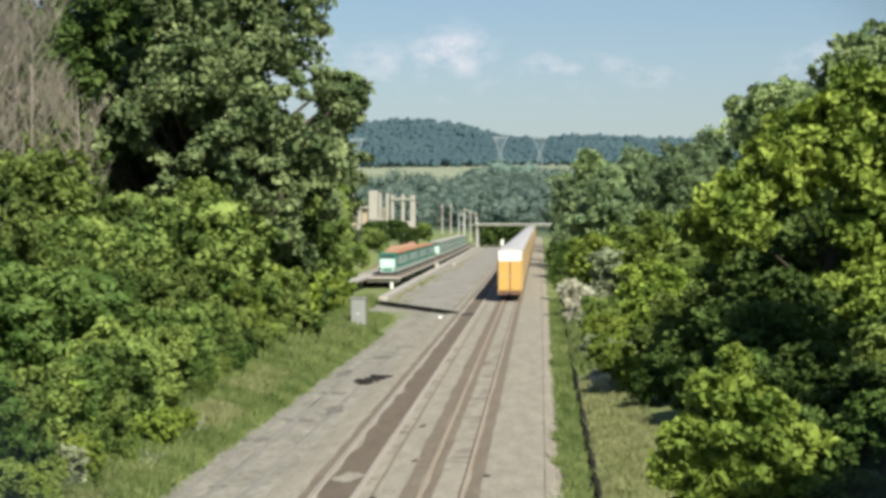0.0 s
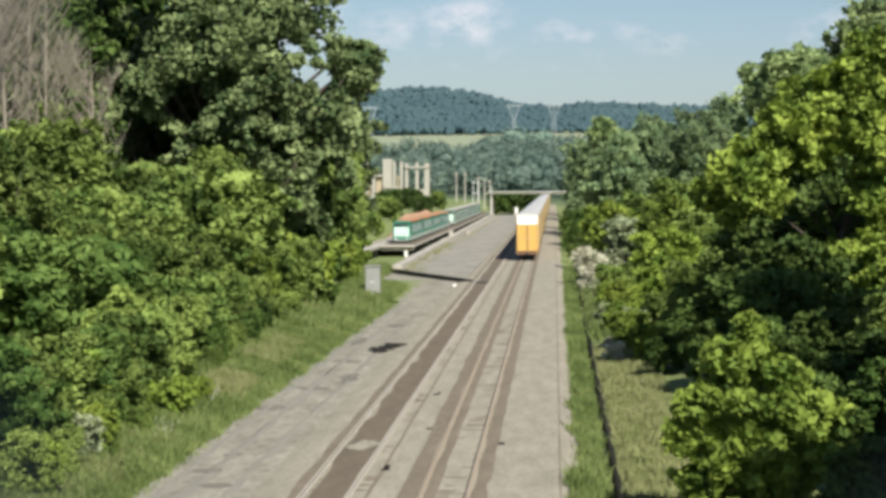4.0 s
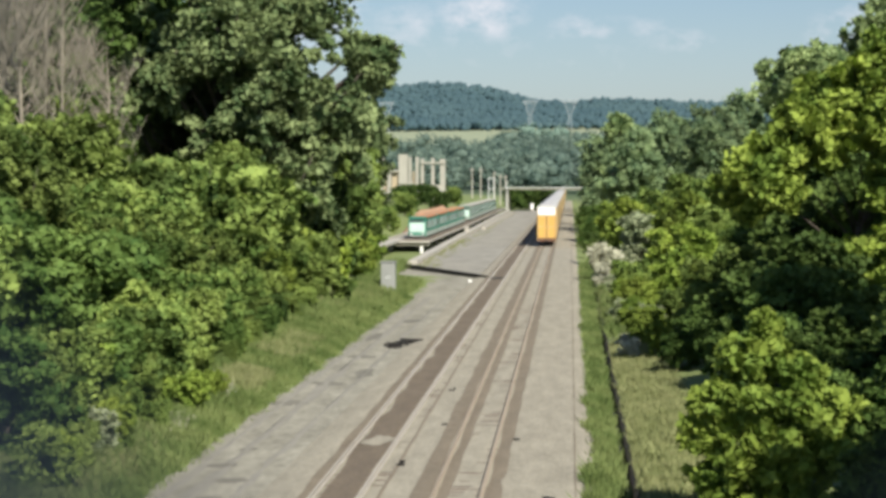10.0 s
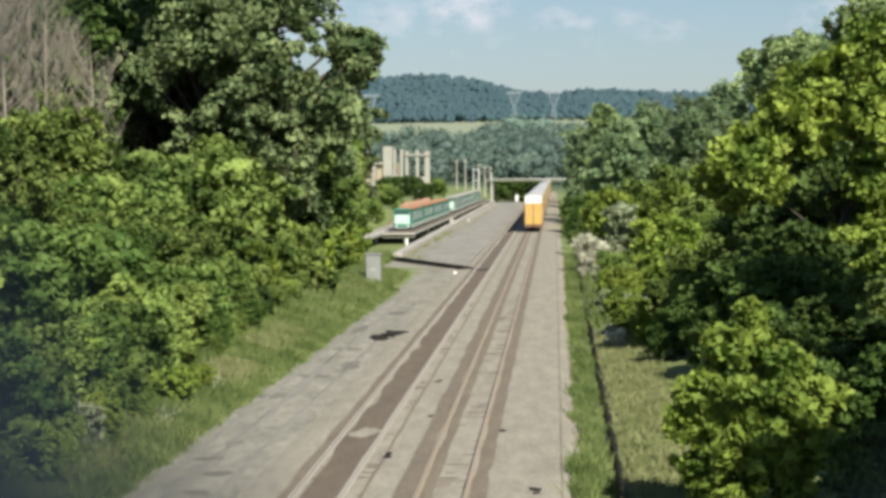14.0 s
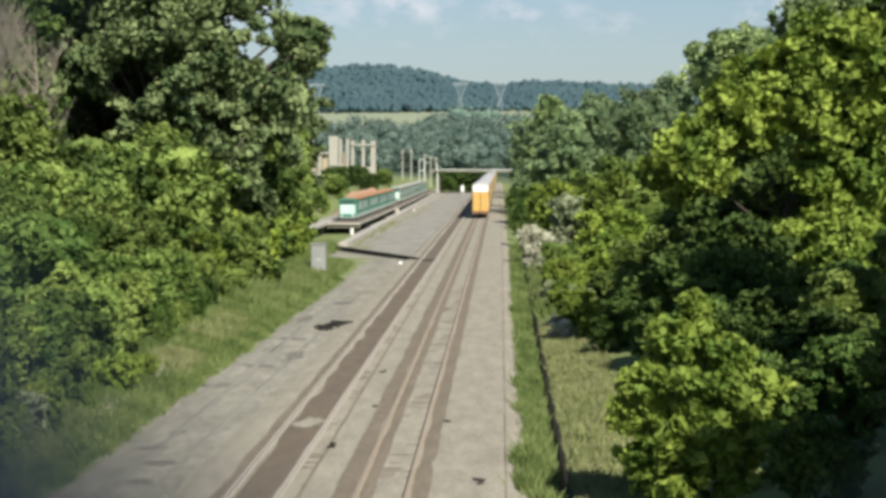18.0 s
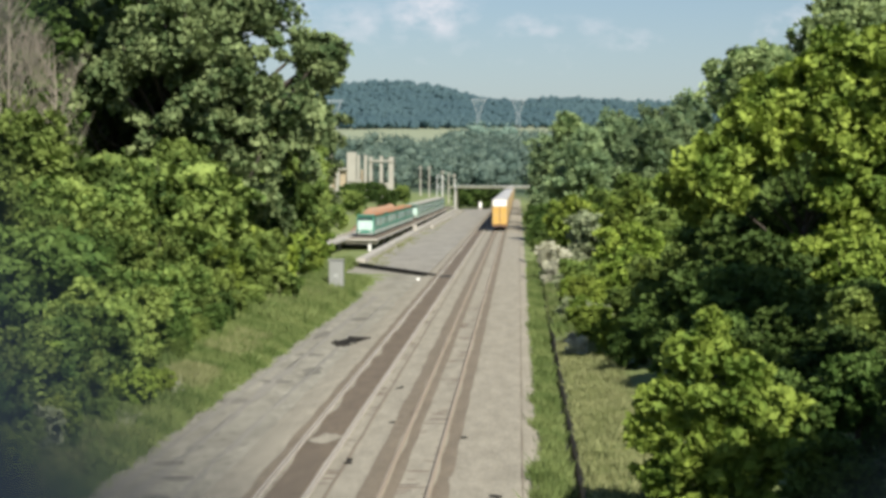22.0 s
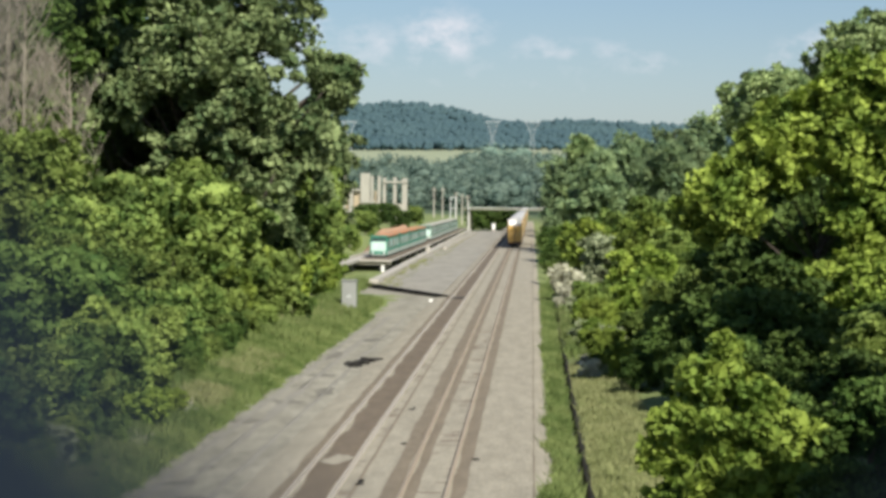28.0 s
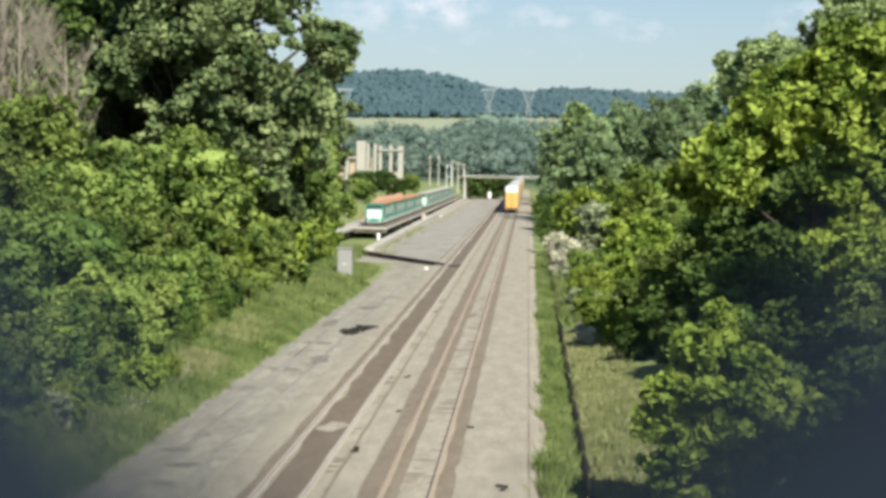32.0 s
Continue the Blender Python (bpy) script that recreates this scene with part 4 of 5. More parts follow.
blades("straw_grass", [(2.22, 5.2, 45, 125, 2600, 0.32), (-16.6, -15.0, 90, 97, 800, 0.6), (-19, -17, 140, 150, 200, 0.6), (-17.2, -14.8, 60, 74, 260, 0.4), (-17.2, -15.2, 106, 119, 320, 0.5), (-18.4, -15.6, 152, 168, 320, 0.6), (2.4, 3.6, 150, 190, 250, 0.6), (-17.9, -17.3, 393, 590, 200, 0.5), (-18.6, -16.0, 232, 420, 260, 0.5), (-18.6, -15.5, 224, 232, 45, 0.6), (-18.9, -17.4, 236, 330, 160, 0.7)], STRAW, "dry straw-coloured grass beside the ditch", 32)

blades("dry_grass", [(-16.9, -15.7, 87, 94, 420, 0.45), (-20.6, -18.6, 118, 126, 200, 0.4), (-16.2, -15.4, 76, 79, 60, 0.35)], LEAF_DRY, "patch of tan dead grass on the slope", 33)

# ---- the car-carrier train ----
CAR, SPEED, REAR = 28.7, 6.6, 231.0


def wheel_bm():
    bm = bmesh.new()
    r = bmesh.ops.create_cone(bm, cap_ends=True, segments=20, radius1=0.46, radius2=0.46, depth=0.14)
    bmesh.ops.rotate(bm, verts=r["verts"], matrix=Matrix.Rotation(math.pi / 2, 3, "Y"))
    return bm


def make_car(roof, top):
    car = tagged(new("autorack_railcar"), "yellow enclosed car-carrier railcar with a white-topped end", "railcar")
    L = 28.0
    part("body", boxes((-1.42, 1.42, 0.25, L - 0.25, 1.05, 5.55), bevel=0.04), YELLOW, car)
    for s in (-1, 1):
        for k in range(14):
            y0 = 0.6 + k * (L - 1.2) / 14
            part("side_panel", boxes((min(s * 1.42, s * 1.47), max(s * 1.42, s * 1.47), y0 + 0.08, y0 + (L - 1.2) / 14 - 0.08, 1.5, 5.3)), TANPANEL, car)
        part("side_sill", boxes((min(s * 1.2, s * 1.45), max(s * 1.2, s * 1.45), 0.2, L - 0.2, 0.8, 1.1)), RUST, car)
    bm = bmesh.new()
    prof = [(-1.45, 5.5), (1.45, 5.5), (1.38, 5.78), (0.85, 5.98), (0, 6.05), (-0.85, 5.98), (-1.38, 5.78)]
    rows = [[bm.verts.new((x, y, z)) for x, z in prof] for y in (0.2, L - 0.2)]
    for k in range(len(prof)):
        j = (k + 1) % len(prof)
        bm.faces.new((rows[0][k], rows[1][k], rows[1][j], rows[0][j]))
    bm.faces.new(rows[0][::-1]), bm.faces.new(rows[1])
    bmesh.ops.recalc_face_normals(bm, faces=bm.faces)
    part("roof", bm, roof, car)
    for y0, d in ((0.25, -1), (L - 0.25, 1)):
        a, b = (y0 - 0.07, y0) if d < 0 else (y0, y0 + 0.07)
        for x0, x1 in ((-1.38, -0.07), (0.07, 1.38)):
            part("end_door", boxes((x0, x1, a, b, 1.12, 4.52), bevel=0.02), YELLOW, car)
        part("door_seam", boxes((-0.07, 0.07, a + 0.02, b + 0.02 if d < 0 else b - 0.02, 1.12, 4.52)), RUST, car)
        for x in (-1.22, -0.28, 0.28, 1.22):
            part("lock_rod", tube(bmesh.new(), [(x, a - 0.03 if d < 0 else b + 0.03, 1.15), (x, a - 0.03 if d < 0 else b + 0.03, 4.5)], [0.025, 0.025], 6), TANPANEL, car)
        part("end_top_panel", boxes((-1.38, 1.38, a, b, 4.55, 5.7), bevel=0.02), top, car)
        part("end_sill", boxes((-1.4, 1.4, a - 0.05, b + 0.05, 0.62, 1.1), bevel=0.02), RUST, car)
        for s in (-1, 1):
            part("ladder_rail", tube(bmesh.new(), [(s * 1.34, a - 0.05 if d < 0 else b + 0.05, 0.5), (s * 1.34, a - 0.05 if d < 0 else b + 0.05, 5.4)], [0.02, 0.02], 6), TANPANEL, car)
        part("crossbar", boxes((-1.38, 1.38, a - 0.02, b + 0.02, 2.75, 2.87)), TANPANEL, car)
        part("coupler", boxes((-0.16, 0.16, min(y0, y0 + d * 0.55), max(y0, y0 + d * 0.55), 0.62, 0.9), bevel=0.03), BLACK, car)
    for y0 in (3.2, L - 3.2):
        bogie = part("bogie", boxes((-1.15, -0.95, y0 - 1.3, y0 + 1.3, 0.4, 0.75), (0.95, 1.15, y0 - 1.3, y0 + 1.3, 0.4, 0.75), (-1.1, 1.1, y0 - 0.3, y0 + 0.3, 0.5, 0.8)), BLACK, car)
        for wy in (-0.85, 0.85):
            for s in (-0.78, 0.78):
                w = part("wheel", wheel_bm(), BLACK, bogie)
                w.location = (s, y0 + wy, 0.46)
    part("underframe", boxes((-0.9, 0.9, 1.0, L - 1.0, 0.75, 1.05)), BLACK, car)
    return car


TRAIN = []
proto = make_car(ROOFGREY, WHITE)
for k in range(23):
    c = proto if k == 0 else copy_thing(proto, Matrix.Identity(4))
    c.location = (RT - BEND * (REAR + CAR * k - 60), REAR + CAR * k, 0)
    TRAIN.append(c)

# ---- far structures ----
over = tagged(new("road_overpass"), "low pale concrete road overpass across the tracks", "overpass")
OY = 655.0
part("deck", boxes((-24, 14, OY, OY + 18, 6.55, 7.0), bevel=0.05), OLDCONCRETE, over)
part("parapet", boxes((-23, 14, OY - 0.3, OY, 6.7, 7.08)), OLDCONCRETE, over)
for x in (-22, 5.5):
    part("pier", boxes((x - 0.5, x + 0.5, OY + 1, OY + 17, -0.6, 6.55)), OLDCONCRETE, over)
part("lamp_post", tube(bmesh.new(), [(-22, OY - 1, -0.6), (-22, OY - 1, 9.5)], [0.16, 0.1], 8), STEEL, over)

part("parapet_rail", tube(bmesh.new(), [(-23, OY - 0.2, 7.35), (14, OY - 0.2, 7.35)], [0.09, 0.09], 6), STEEL, over)
gantry = tagged(new("signal_gantry"), "pale steel signal frame beside the overpass", "gantry")
gantry.location = (-27.0, 650, gz(-27.0, 650))
for x in (-0.85, 0.85):
    part("post", tube(bmesh.new(), [(x, 0, -0.3), (x, 0, 11.0)], [0.16, 0.13], 8), STEEL, gantry)
for z in (7.2, 10.8):
    part("crossbar", boxes((-0.95, 0.95, -0.1, 0.1, z, z + 0.22), bevel=0.02), STEEL, gantry)

tower = tagged(new("concrete_building_frame"), "unfinished pale concrete building frame with tall columns", "building")
for x0, x1, z0, z1 in ((-53.2, -50.4, 2, 17.6), (-50.1, -49.3, 2, 16.8), (-56.6, -55.4, 2, 14.5), (-58.8, -57.8, 2, 16.8), (-46.4, -45.5, 2, 16.3), (-43.2, -42.3, 2, 16.5), (-40.5, -39.0, 2, 16.2), (-48.0, -47.1, 2, 16.8)):
    part("column", boxes((x0, x1, 600, 602.5, z0, z1), bevel=0.05), PALEFRAME, tower)
for x0, x1, z0, z1 in ((-48.0, -39.2, 6.2, 8.4), (-46.4, -39.0, 14.7, 15.3), (-53.2, -48.5, 8.6, 9.2), (-64, -53.3, 12.2, 12.9), (-57.8, -53.3, 5.0, 6.2)):
    part("slab", boxes((x0, x1, 599.5, 606, z0, z1), bevel=0.05), PALEFRAME, tower)
for x0, x1, z0, z1 in ((-55.2, -53.4, 6.3, 12.1), (-48.9, -48.2, 2.5, 12.5), (-57.7, -56.8, 6.3, 12.1)):
    part("infill_panel", boxes((x0, x1, 601, 601.4, z0, z1)), PALETAN, tower)
part("rear_wall", boxes((-57.5, -52.8, 603, 603.4, 5.0, 12.2)), EARTHRED, tower)
for x, h in ((-41, 12.6), (-37.5, 12.9), (-32, 13.2), (-29.6, 13.0), (-27.4, 12.7)):
    p = tagged(new("utility_pole"), "pale slender pole beyond the platform", "pole", "poles beyond the platform")
    p.location = (x, 800, gz(x, 800) - 0.2)
    part("shaft", tube(bmesh.new(), [(0, 0, 0), (0, 0, h - 0.4), (0, 0, h)], [0.3, 0.2, 0.08], 8), CONCRETE, p)
    part("crossarm", boxes((-0.9, 0.9, -0.1, 0.1, h - 1.2, h - 0.95)), CONCRETE, p)

# pylons on the far field
for x, y, h in ((-284, 3000, 38), (-66, 3000, 40), (-6, 3000, 40)):
    p = tagged(new("transmission_pylon"), "steel lattice power pylon on the far field", "pylon", "far power pylons")
    p.location = (x, y, gz(x, y))
    h += 89.5 - p.location.z
    for s in (-1, 1):
        for s2 in (-1, 1):
            part("leg", tube(bmesh.new(), [(s * 4, s2 * 3, -2), (s * 1.5, s2 * 1.5, h * 0.5), (s * 9.5, s2 * 1.0, h)], [0.55, 0.5, 0.45], 4), FARSTEEL, p)
    for k in range(5):
        z0 = h * (0.06 + 0.09 * k)
        w = 4 - 2.5 * (z0 / (h * 0.5))
        part("brace", tube(bmesh.new(), [(-w, -w, z0), (w, -w, z0 + h * 0.09)], [0.25, 0.25], 4), FARSTEEL, p)
        z1 = h * (0.55 + 0.09 * k)
        w1 = 1.5 + 8 * (z1 / h - 0.5) / 0.5
        part("brace", tube(bmesh.new(), [(-w1, -1, z1), (w1, -1, z1)], [0.25, 0.25], 4), FARSTEEL, p)
    part("crossarm", boxes((-12, 12, -0.6, 0.6, h * 0.97, h)), FARSTEEL, p)

# ---- the raised deck with the standing green railcars ----
deck = tagged(new("raised_platform"), "raised pale concrete platform on posts, dark beneath", "platform")
for k in range(12):
    y0 = 250 + 30 * k
    x0 = -26.4 - max(0, k - 4) * 0.1
    front = y0 if k else 279
    part("deck_slab", boxes((x0 + 1.6, x0 + 6.1, front, y0 + 29.9, 0.92, 1.2), bevel=0.04), CONCRETE, deck)
    part("walkway_slab", boxes((x0, x0 + 1.58, y0, y0 + 29.9, 0.86, 1.24), bevel=0.05), CONCRETE, deck)
    part("edge_kerb", boxes((x0 - 0.15, x0 + 0.15, y0, y0 + 29.9, 1.25, 1.55), bevel=0.03), CONCRETE, deck)
    part("cross_beam", boxes((x0 + 0.1, x0 + 6.0, front + 0.4, front + 1.0, 0.5, 0.915)), OLDCONCRETE, deck)
    for x, y1 in ((x0 + 0.5, y0), (x0 + 4.9, front)):
        part("post", boxes((x - 0.2, x + 0.2, y1 + 0.5, y1 + 0.9, -0.6, 0.92), bevel=0.02), WHITE if k == 0 else CONCRETE, deck)
    # brown bed panel; its darkness stands partly for shadow under the railcars
    if front + 1 < y0 + 29.9:
        part("shaded_track_bed", boxes((x0 + 1.7, x0 + 5.9, front + 0.15, y0 + 29.9, 1.2, 1.235)), RUSTY, deck)
    part("back_wall", boxes((x0 - 0.3, x0, y0 + 6, y0 + 29.9, -0.6, 0.92)), ASPHALT, deck)


def make_green(roof, body):
    g = tagged(new("passenger_railcar"), "green and white passenger railcar standing on the platform", "railcar", "standing green railcars")
    part("body", boxes((-1.3, 1.3, 0.15, 25.5, 0.35, 2.95), bevel=0.18), body, g)
    part("skirt", boxes((-1.2, 1.2, 0.6, 25.2, 0.1, 0.36)), BLACK, g)
    part("roof", boxes((-1.25, 1.25, 4.2, 25.4, 2.93, 3.25), bevel=0.12), roof, g)
    part("cab_roof", boxes((-1.27, 1.27, 0.12, 4.18, 2.9, 3.22), bevel=0.12), body, g, "dark green cab roof")
    part("front_panel", boxes((-1.12, 1.12, 0.06, 0.2, 0.95, 2.35), bevel=0.08), MINT, g)
    part("windscreen", boxes((-1.05, 1.05, 0.075, 0.2, 2.42, 2.8), bevel=0.04), GLASS, g)
    for s in (-0.85, 0.85):
        part("headlight", boxes((s - 0.14, s + 0.14, 0.03, 0.16, 0.6, 0.8), bevel=0.03), WHITE, g)
    part("buffer_beam", boxes((-1.1, 1.1, 0.0, 0.14, 0.3, 0.52), bevel=0.03), GREYBOX, g)
    for s in (-1, 1):
        for k in range(7):
            y0 = 1.4 + 3.45 * k
            part("window", boxes((min(s * 1.28, s * 1.33), max(s * 1.28, s * 1.33), y0, y0 + 2.5, 1.5, 2.6)), WINDOWPALE if k % 3 else GLASS, g)
            part("window_post", boxes((min(s * 1.28, s * 1.335), max(s * 1.28, s * 1.335), y0 + 2.6, y0 + 3.3, 1.45, 2.65)), MINT if k % 2 else body, g)
        part("side_stripe", boxes((min(s * 1.28, s * 1.325), max(s * 1.28, s * 1.325), 0.5, 25.2, 0.36, 0.95)), GREYMINT, g)
    for y0 in (4, 21.5):
        for wy in (-0.9, 0.9):
            for s in (-0.75, 0.75):
                w = part("wheel", wheel_bm(), BLACK, g)
                w.location, w.scale = (s, y0 + wy, 0.2), (1, 0.5, 0.5)
    return g


green_a, green_b = make_green(ORANGE, GREEN), make_green(CONCRETE, GREYGREEN)
for k in range(10):
    y0 = 289 + 26 * k + (20 if k > 3 else 0)
    src = green_a if k < 4 else green_b
    x = -22.9 - max(0, y0 - 400) * 0.004
    if k in (0, 4):
        src.matrix_basis = pose(x, y0, 1.2)
    else:
        copy_thing(src, pose(x, y0, 1.2))

# low walls, the asphalt yard and a shadow line across its end
wall = tagged(new("platform_wall"), "low pale concrete retaining wall along the yard", "wall")
for k in range(20):
    y0 = 229 + 20 * k
    x0 = -18.7 - 0.1 * k
    part("wall_panel", boxes((x0 - 0.5, x0 + 0.6, y0, y0 + 19.9, -0.6, 0.45 + 0.04 * (k % 2)), bevel=0.04), CONCRETE, wall)
part("pillar", boxes((-19.4, -18.7, 353, 353.7, -0.6, 1.5), bevel=0.05), CONCRETE, wall)
kerb = tagged(new("barrier_wall"), "weathered concrete barrier with dry weeds", "barrier")
for k in range(7):
    part("barrier_block", boxes((-18.2, -17.6, 393 + 28 * k, 419 + 28 * k, -0.6, 0.55), bevel=0.06), CONCRETE, kerb)
yard = tagged(strip("yard", np.linspace(-19.0, -9.7, 14), np.concatenate([[222.0], np.geomspace(224, 640, 30)]), lambda X, Y: -0.12 + 0.02 * wave(X, Y, 7, 2), ASPHALT), "worn grey asphalt yard beside the tracks", kind="structure")
for v in yard.data.vertices:
    v.co.y += (640 - v.co.y) / 418 * (5 - 2.33 * (v.co.x + 19))
# near-black beams laid where a cast shadow crosses yard and track
edge = tagged(new("timber_edge"), "dark beams added across the yard's end in place of a cast shadow", "edge beam")
for k in range(4):
    p = part("beam", boxes((0, 5.9, -0.35, 0.0, -0.6, 0.14 - 0.03 * k), bevel=0.03), SCRAPSHADOW, edge)
    p.matrix_basis = pose(-19.0 + 2.33 * k, 226.6 - 5.43 * k, 0, 0, 0, -66.8)
p = part("beam", boxes((0, 2.4, -0.35, 0.0, -0.6, 0.02), bevel=0.03), SCRAPSHADOW, edge)
p.matrix_basis = pose(-9.68, 204.9, 0, 0, 0, -66.8)
part("beam", boxes((-0.72, 0.72, 199.5, 202.5, -0.3, -0.14)), SCRAPSHADOW, edge).location.x = LT - BEND * 140
block = tagged(link_mesh("marker_block", boxes((-0.18, 0.18, -0.15, 0.15, -0.6, -0.16), bevel=0.04), WHITE), "small white painted marker block at the yard corner", "marker")
block.location = (-10.3, 197, 0)
cab = tagged(new("equipment_cabinet"), "tall weathered grey trackside equipment cabinet", "cabinet")
cab.location = (-15.9, 169, gz(-15.9, 169))
part("body", boxes((-0.62, 0.62, 0, 1.0, 0.1, 2.6), bevel=0.04), GREYBOX, cab)
part("plinth", boxes((-0.7, 0.7, -0.1, 1.1, -0.5, 0.1)), CONCRETE, cab)
part("roof", boxes((-0.7, 0.7, -0.1, 1.08, 2.6, 2.72), bevel=0.03), GREYBOX, cab)
for x0, x1 in ((-0.58, -0.02), (0.02, 0.58)):
    d = part("door", boxes((x0, x1, -0.04, 0.0, 0.2, 2.5), bevel=0.01), GREYBOX, cab)
    part("handle", boxes((x1 - 0.12 if x0 < 0 else x0 + 0.05, x1 - 0.05 if x0 < 0 else x0 + 0.12, -0.08, -0.04, 1.2, 1.45)), STEEL, d)
scrap = tagged(new("scrap_heap"), "low heap of dark broken timber on the gravel", "debris heap")
scrap.location, scrap.scale = (-10.5, 120.5, -0.36), (0.8, 0.8, 0.8)
for k in range(26):
    ln, th = random.uniform(0.25, 0.6), random.uniform(0.06, 0.12)
    along = random.uniform(-2.2, 3.4)
    p = part("timber", boxes((-ln, ln, -th, th, 0, th * 1.6), bevel=0.015), SCRAPSHADOW, scrap)
    p.matrix_basis = pose(along * 0.22 + random.uniform(-0.3, 0.3), along, 0.0 + (0.42 - 0.11 * abs(along - 0.8)) * random.random(), random.uniform(-9, 9), random.uniform(-14, 14), random.uniform(-60, 80))
for x, y, n in ((-6.05, 69.0, 4), (-5.75, 93.5, 3), (-0.75, 61.6, 3), (-2.15, 75.6, 2), (-5.2, 80.5, 2)):
    d = tagged(new("timber_debris"), "small dark broken timber pieces lying on the ballast", "debris", "timber scraps on the ballast")
    d.location = (x, y, -0.215)
    for k in range(n):
        part("timber", boxes((-0.12, 0.12, -0.05, 0.05, 0, 0.06), bevel=0.012), SCRAPSHADOW, d).matrix_basis = pose(random.uniform(-0.1, 0.1), random.uniform(-0.4, 0.4), 0.02 * k, random.uniform(-6, 6), random.uniform(-10, 10), random.uniform(0, 180))
bm = bmesh.new()
bmesh.ops.create_icosphere(bm, subdivisions=2, radius=0.085)
for v in bm.verts:
    v.co = v.co * (1 + 0.35 * noise.noise(v.co * 14))
    v.co.z *= 0.7
litter = tagged(link_mesh("litter", bm, WHITE), "crumpled white scrap of plastic in the grass", "litter")
litter.location = (-15.2, 88.6, gz(-15.2, 88.6) + 0.2)
white = tagged(new("relay_cabinet"), "small white trackside relay cabinet", "cabinet")
white.location = (-13.4, 640, 0.2)
part("body", boxes((-0.5, 0.5, 0, 1.0, 0.2, 2.0), bevel=0.05), WHITE, white)
part("base", boxes((-0.6, 0.6, -0.1, 1.1, -0.9, 0.2)), CONCRETE, white)
part("lid", boxes((-0.6, 0.6, -0.1, 1.1, 2.0, 2.1), bevel=0.03), STEEL, white)

# the earth bank behind the railcars
bank = tagged(strip("earth_bank", np.linspace(-33, -25.4, 12), np.linspace(335, 470, 40),
                    lambda X, Y: -0.6 + 4.8 * np.exp(-((X + 28.3) / 2.2) ** 2) * np.clip((Y - 335) / 30, 0, 1) * np.clip((470 - Y) / 40, 0, 1) + 0.2 * wave(X, Y, 5, 6), EARTHRED), "terracotta-coloured bank of bare earth", kind="structure")

# woods behind the overpass; the shrubs' darkened leaf colour stands for shade
for x in (-20, -17, -14, -11):
    plant(back_dark, x, 686 + random.uniform(-2, 2), 1.45, random.uniform(0, 6))
for x in (6, 11, 18):
    plant(oak_f, x, 712 + random.uniform(-4, 4), 0.75, random.uniform(0, 6))

# ---- the bridge rail under the eye and its wire fence ----
tagged(link_mesh("bridge_deck", boxes((-20, 12, -9, 0.3, 7.2, 8.2), (-20, -16, -8, 0, -0.8, 7.2), (8, 12, -8, 0, -0.8, 7.2)), CONCRETE), "concrete bridge deck and abutments under the screen", kind="structure")
screen = tagged(new("diamond_mesh_screen"), "diamond-mesh metal screen on the bridge rail, shade put into its colour", "screen")
FY, CELL, HOLE, THICK = 0.05, 0.0270, 0.0198, 0.0015      # half diagonals of a cell and of its opening


def mesh_cell():
    """One diamond of the screen, a flat frame round its opening."""
    bm = bmesh.new()
    rows = []
    for y in (FY, FY + THICK):
        for r in (HOLE, CELL):
            rows.append([bm.verts.new((r * math.cos(k * math.pi / 2), y, r * math.sin(k * math.pi / 2))) for k in range(4)])
    for k in range(4):
        j = (k + 1) % 4
        bm.faces.new((rows[0][k], rows[1][k], rows[1][j], rows[0][j]))
        bm.faces.new((rows[2][k], rows[2][j], rows[3][j], rows[3][k]))
        bm.faces.new((rows[0][k], rows[0][j], rows[2][j], rows[2][k]))
    return bm


first_cell = part("mesh_cell", mesh_cell(), DARKWIRE, screen)
first_cell.location = (0, 0, H)
for i in range(-8, 9):
    for j in range(-8, 9):
        if (i or j) and (i + j) % 2 == 0:
            o = new("mesh_cell", first_cell.data)
            o.parent, o.location = screen, (i * CELL, 0, H + j * CELL)
for x in (-9 * CELL - 0.012, 9 * CELL + 0.012):
    part("post", boxes((x - 0.012, x + 0.012, FY - 0.02, FY + 0.02, 8.2, H + 9 * CELL + 0.02), bevel=0.003), DARKWIRE, screen)
part("bottom_bar", boxes((-9 * CELL, 9 * CELL, FY - 0.01, FY + 0.01, H - 9 * CELL - 0.02, H - 9 * CELL), bevel=0.003), DARKWIRE, screen)

# ---- far woods ----
def crown_arrays(centres, radii, rng, rounds, squat):
    """Rounded, uneven far crowns, one lumpy ball each."""
    bm = bmesh.new()
    bmesh.ops.create_icosphere(bm, subdivisions=rounds, radius=1.0)
    base = np.array([v.co[:] for v in bm.verts])
    faces = np.array([[v.index for v in f.verts] for f in bm.faces])
    bm.free()
    n = len(centres)
    swell = rng.uniform(0.84, 1.14, (n, len(base), 1))
    v = centres[:, None] + base[None] * swell * radii[:, None, None] * rng.uniform(0.8, 1.2, (n, 1, 3)) * np.array([1, 1, squat])
    q = faces[None] + (np.arange(n) * len(base))[:, None, None]
    return v.reshape(-1, 3), q.reshape(-1, 3)


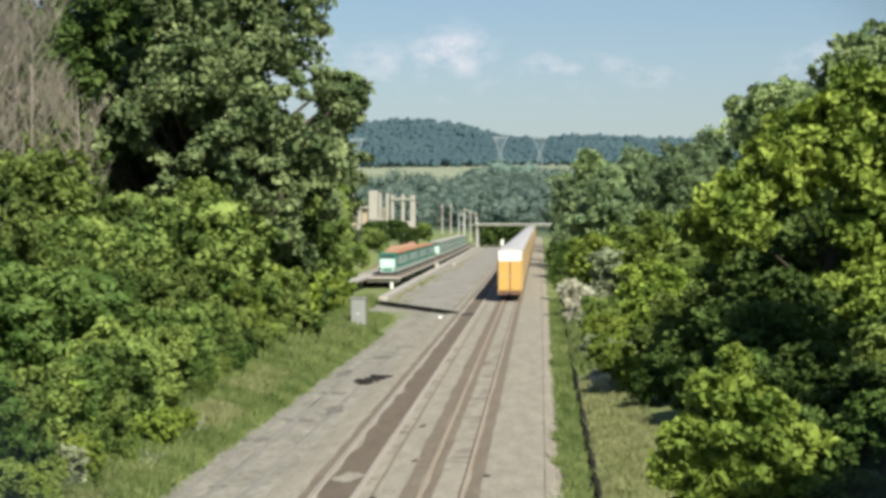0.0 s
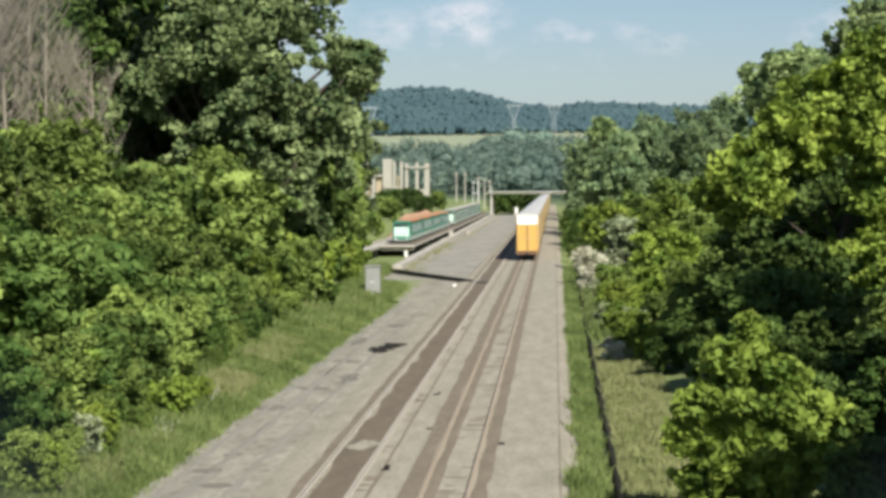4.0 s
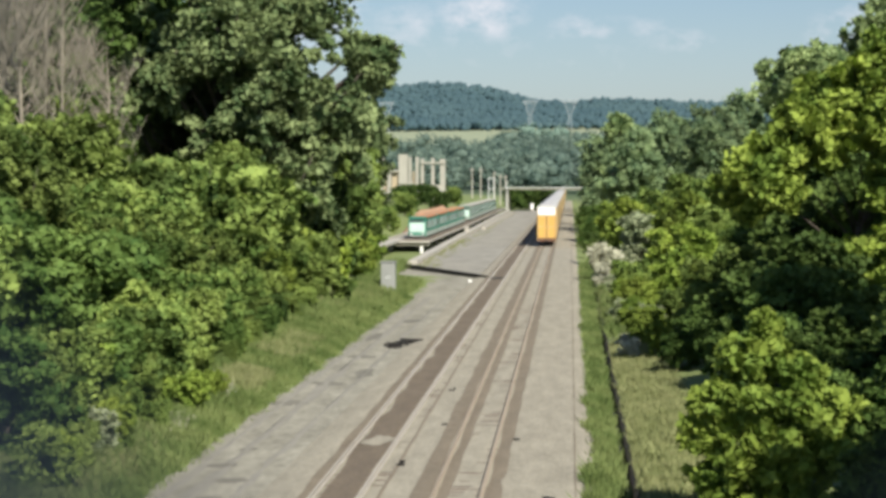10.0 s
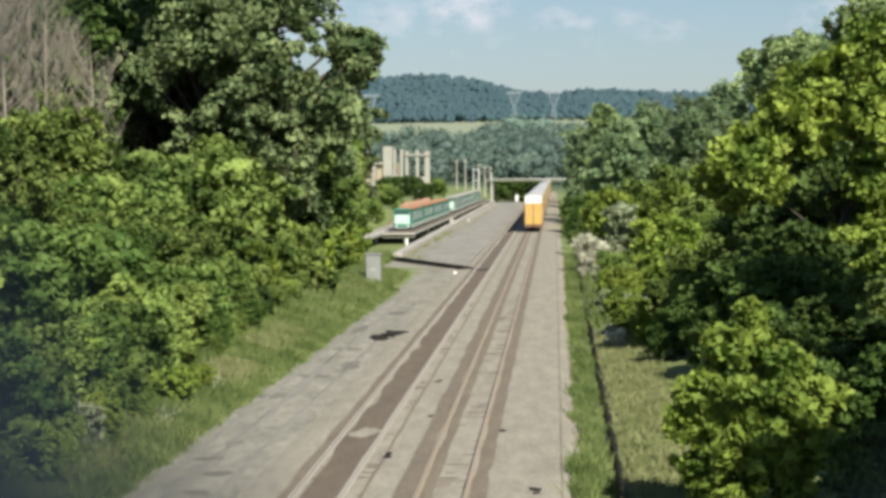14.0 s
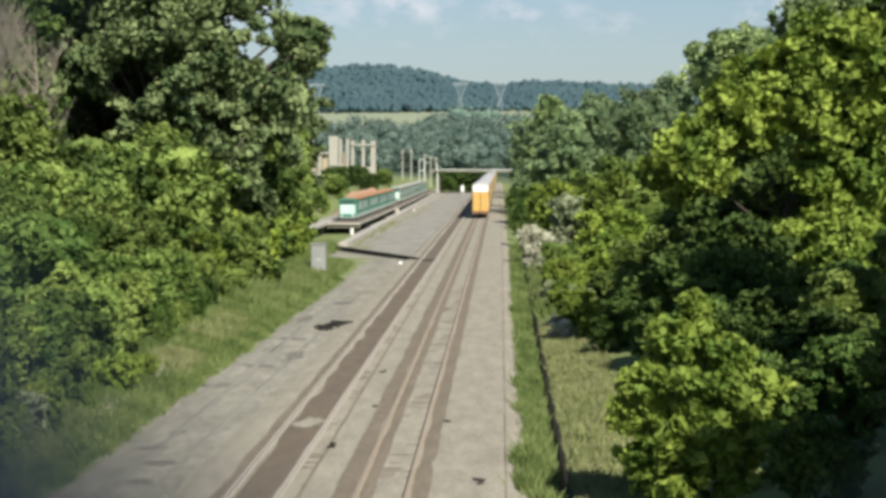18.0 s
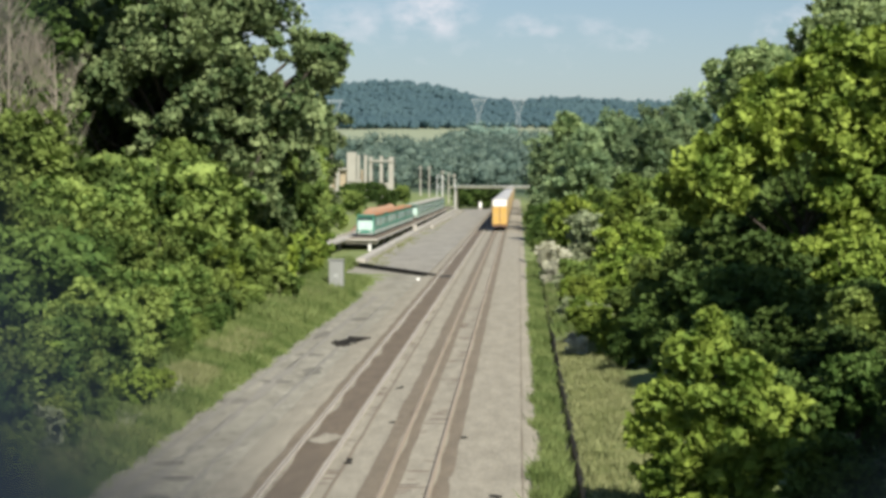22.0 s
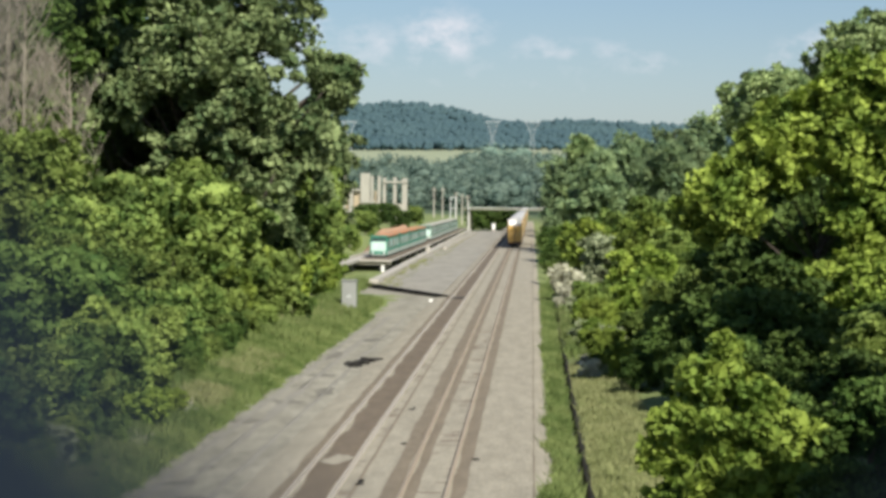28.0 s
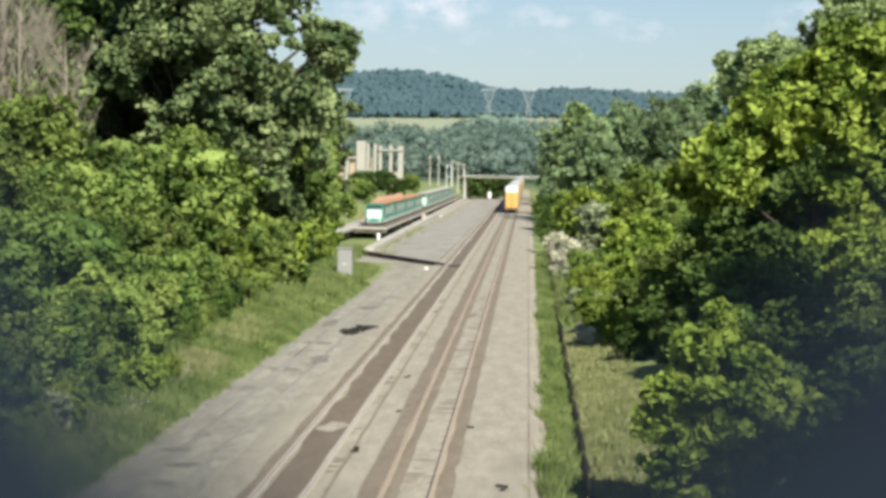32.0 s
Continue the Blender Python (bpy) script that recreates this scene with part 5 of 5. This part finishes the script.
def woods(name, xs, ys, count, tall, leaf, seed, label, keep, lobes, rounds, small, large, tufts=0, squat=0.95):
    rng = np.random.RandomState(seed)
    x, y = rng.uniform(*xs, count * 4), rng.uniform(*ys, count * 4)
    ok = keep(x, y)
    x, y = x[ok][:count], y[ok][:count]
    z = ground_z(x[None], y[None])[0]
    h = tall * rng.uniform(0.65, 1.3, len(x))
    cs, rs = [], []
    for _ in range(lobes):
        cs.append(np.stack([x + rng.uniform(-0.25, 0.25, len(x)) * tall, y + rng.uniform(-0.2, 0.2, len(x)) * tall, z + h * rng.uniform(0.35, 0.8, len(x))], 1))
        rs.append(h * rng.uniform(small, large, len(x)))
    v, q = crown_arrays(np.concatenate(cs), np.concatenate(rs) * (0.62 if tufts else 1.0), rng, rounds, squat)
    if tufts:
        lv, lq = leaf_arrays(np.concatenate(cs), np.concatenate(rs) * 1.25, tufts, tall * 0.1, rng, 0.95)
        lq = np.concatenate([lq[:, (0, 1, 2)], lq[:, (0, 2, 3)]]) + len(v)
        v, q = np.concatenate([v, lv]), np.concatenate([q, lq])
    return tagged(new(name, array_mesh(name, v, q, leaf, True)), label, "woods", kind="stuff")


def in_view(x, y):
    return (x / y > -0.19) & (x / y < 0.2)


def in_valley(x, y):
    return in_view(x, y) & ((y < 1780) | ((x / y > -0.042) & (y < 2130)))


woods("valley_woods", (-460, 480), (1130, 2130), 1000, 17, LEAF_FAR, 21, "green woods filling the valley, haze put into their colour", in_valley, 5, 2, 0.2, 0.38, 56)
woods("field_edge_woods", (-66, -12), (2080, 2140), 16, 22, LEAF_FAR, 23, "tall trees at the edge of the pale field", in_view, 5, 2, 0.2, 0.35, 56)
woods("ridge_woods", (-900, 900), (3020, 4500), 21000, 12, LEAF_RIDGE, 22, "woods covering the far ridge, haze blue put into their colour", in_view, 1, 1, 0.36, 0.52)



def motions():
    for k, c in enumerate(TRAIN):
        walk(c, [(t, pose(RT - BEND * (REAR + CAR * k + SPEED * t - 60), REAR + CAR * k + SPEED * t, 0, 0, 0, math.degrees(BEND))) for t in np.arange(0, 32.5, 1.0).tolist()])


motions()
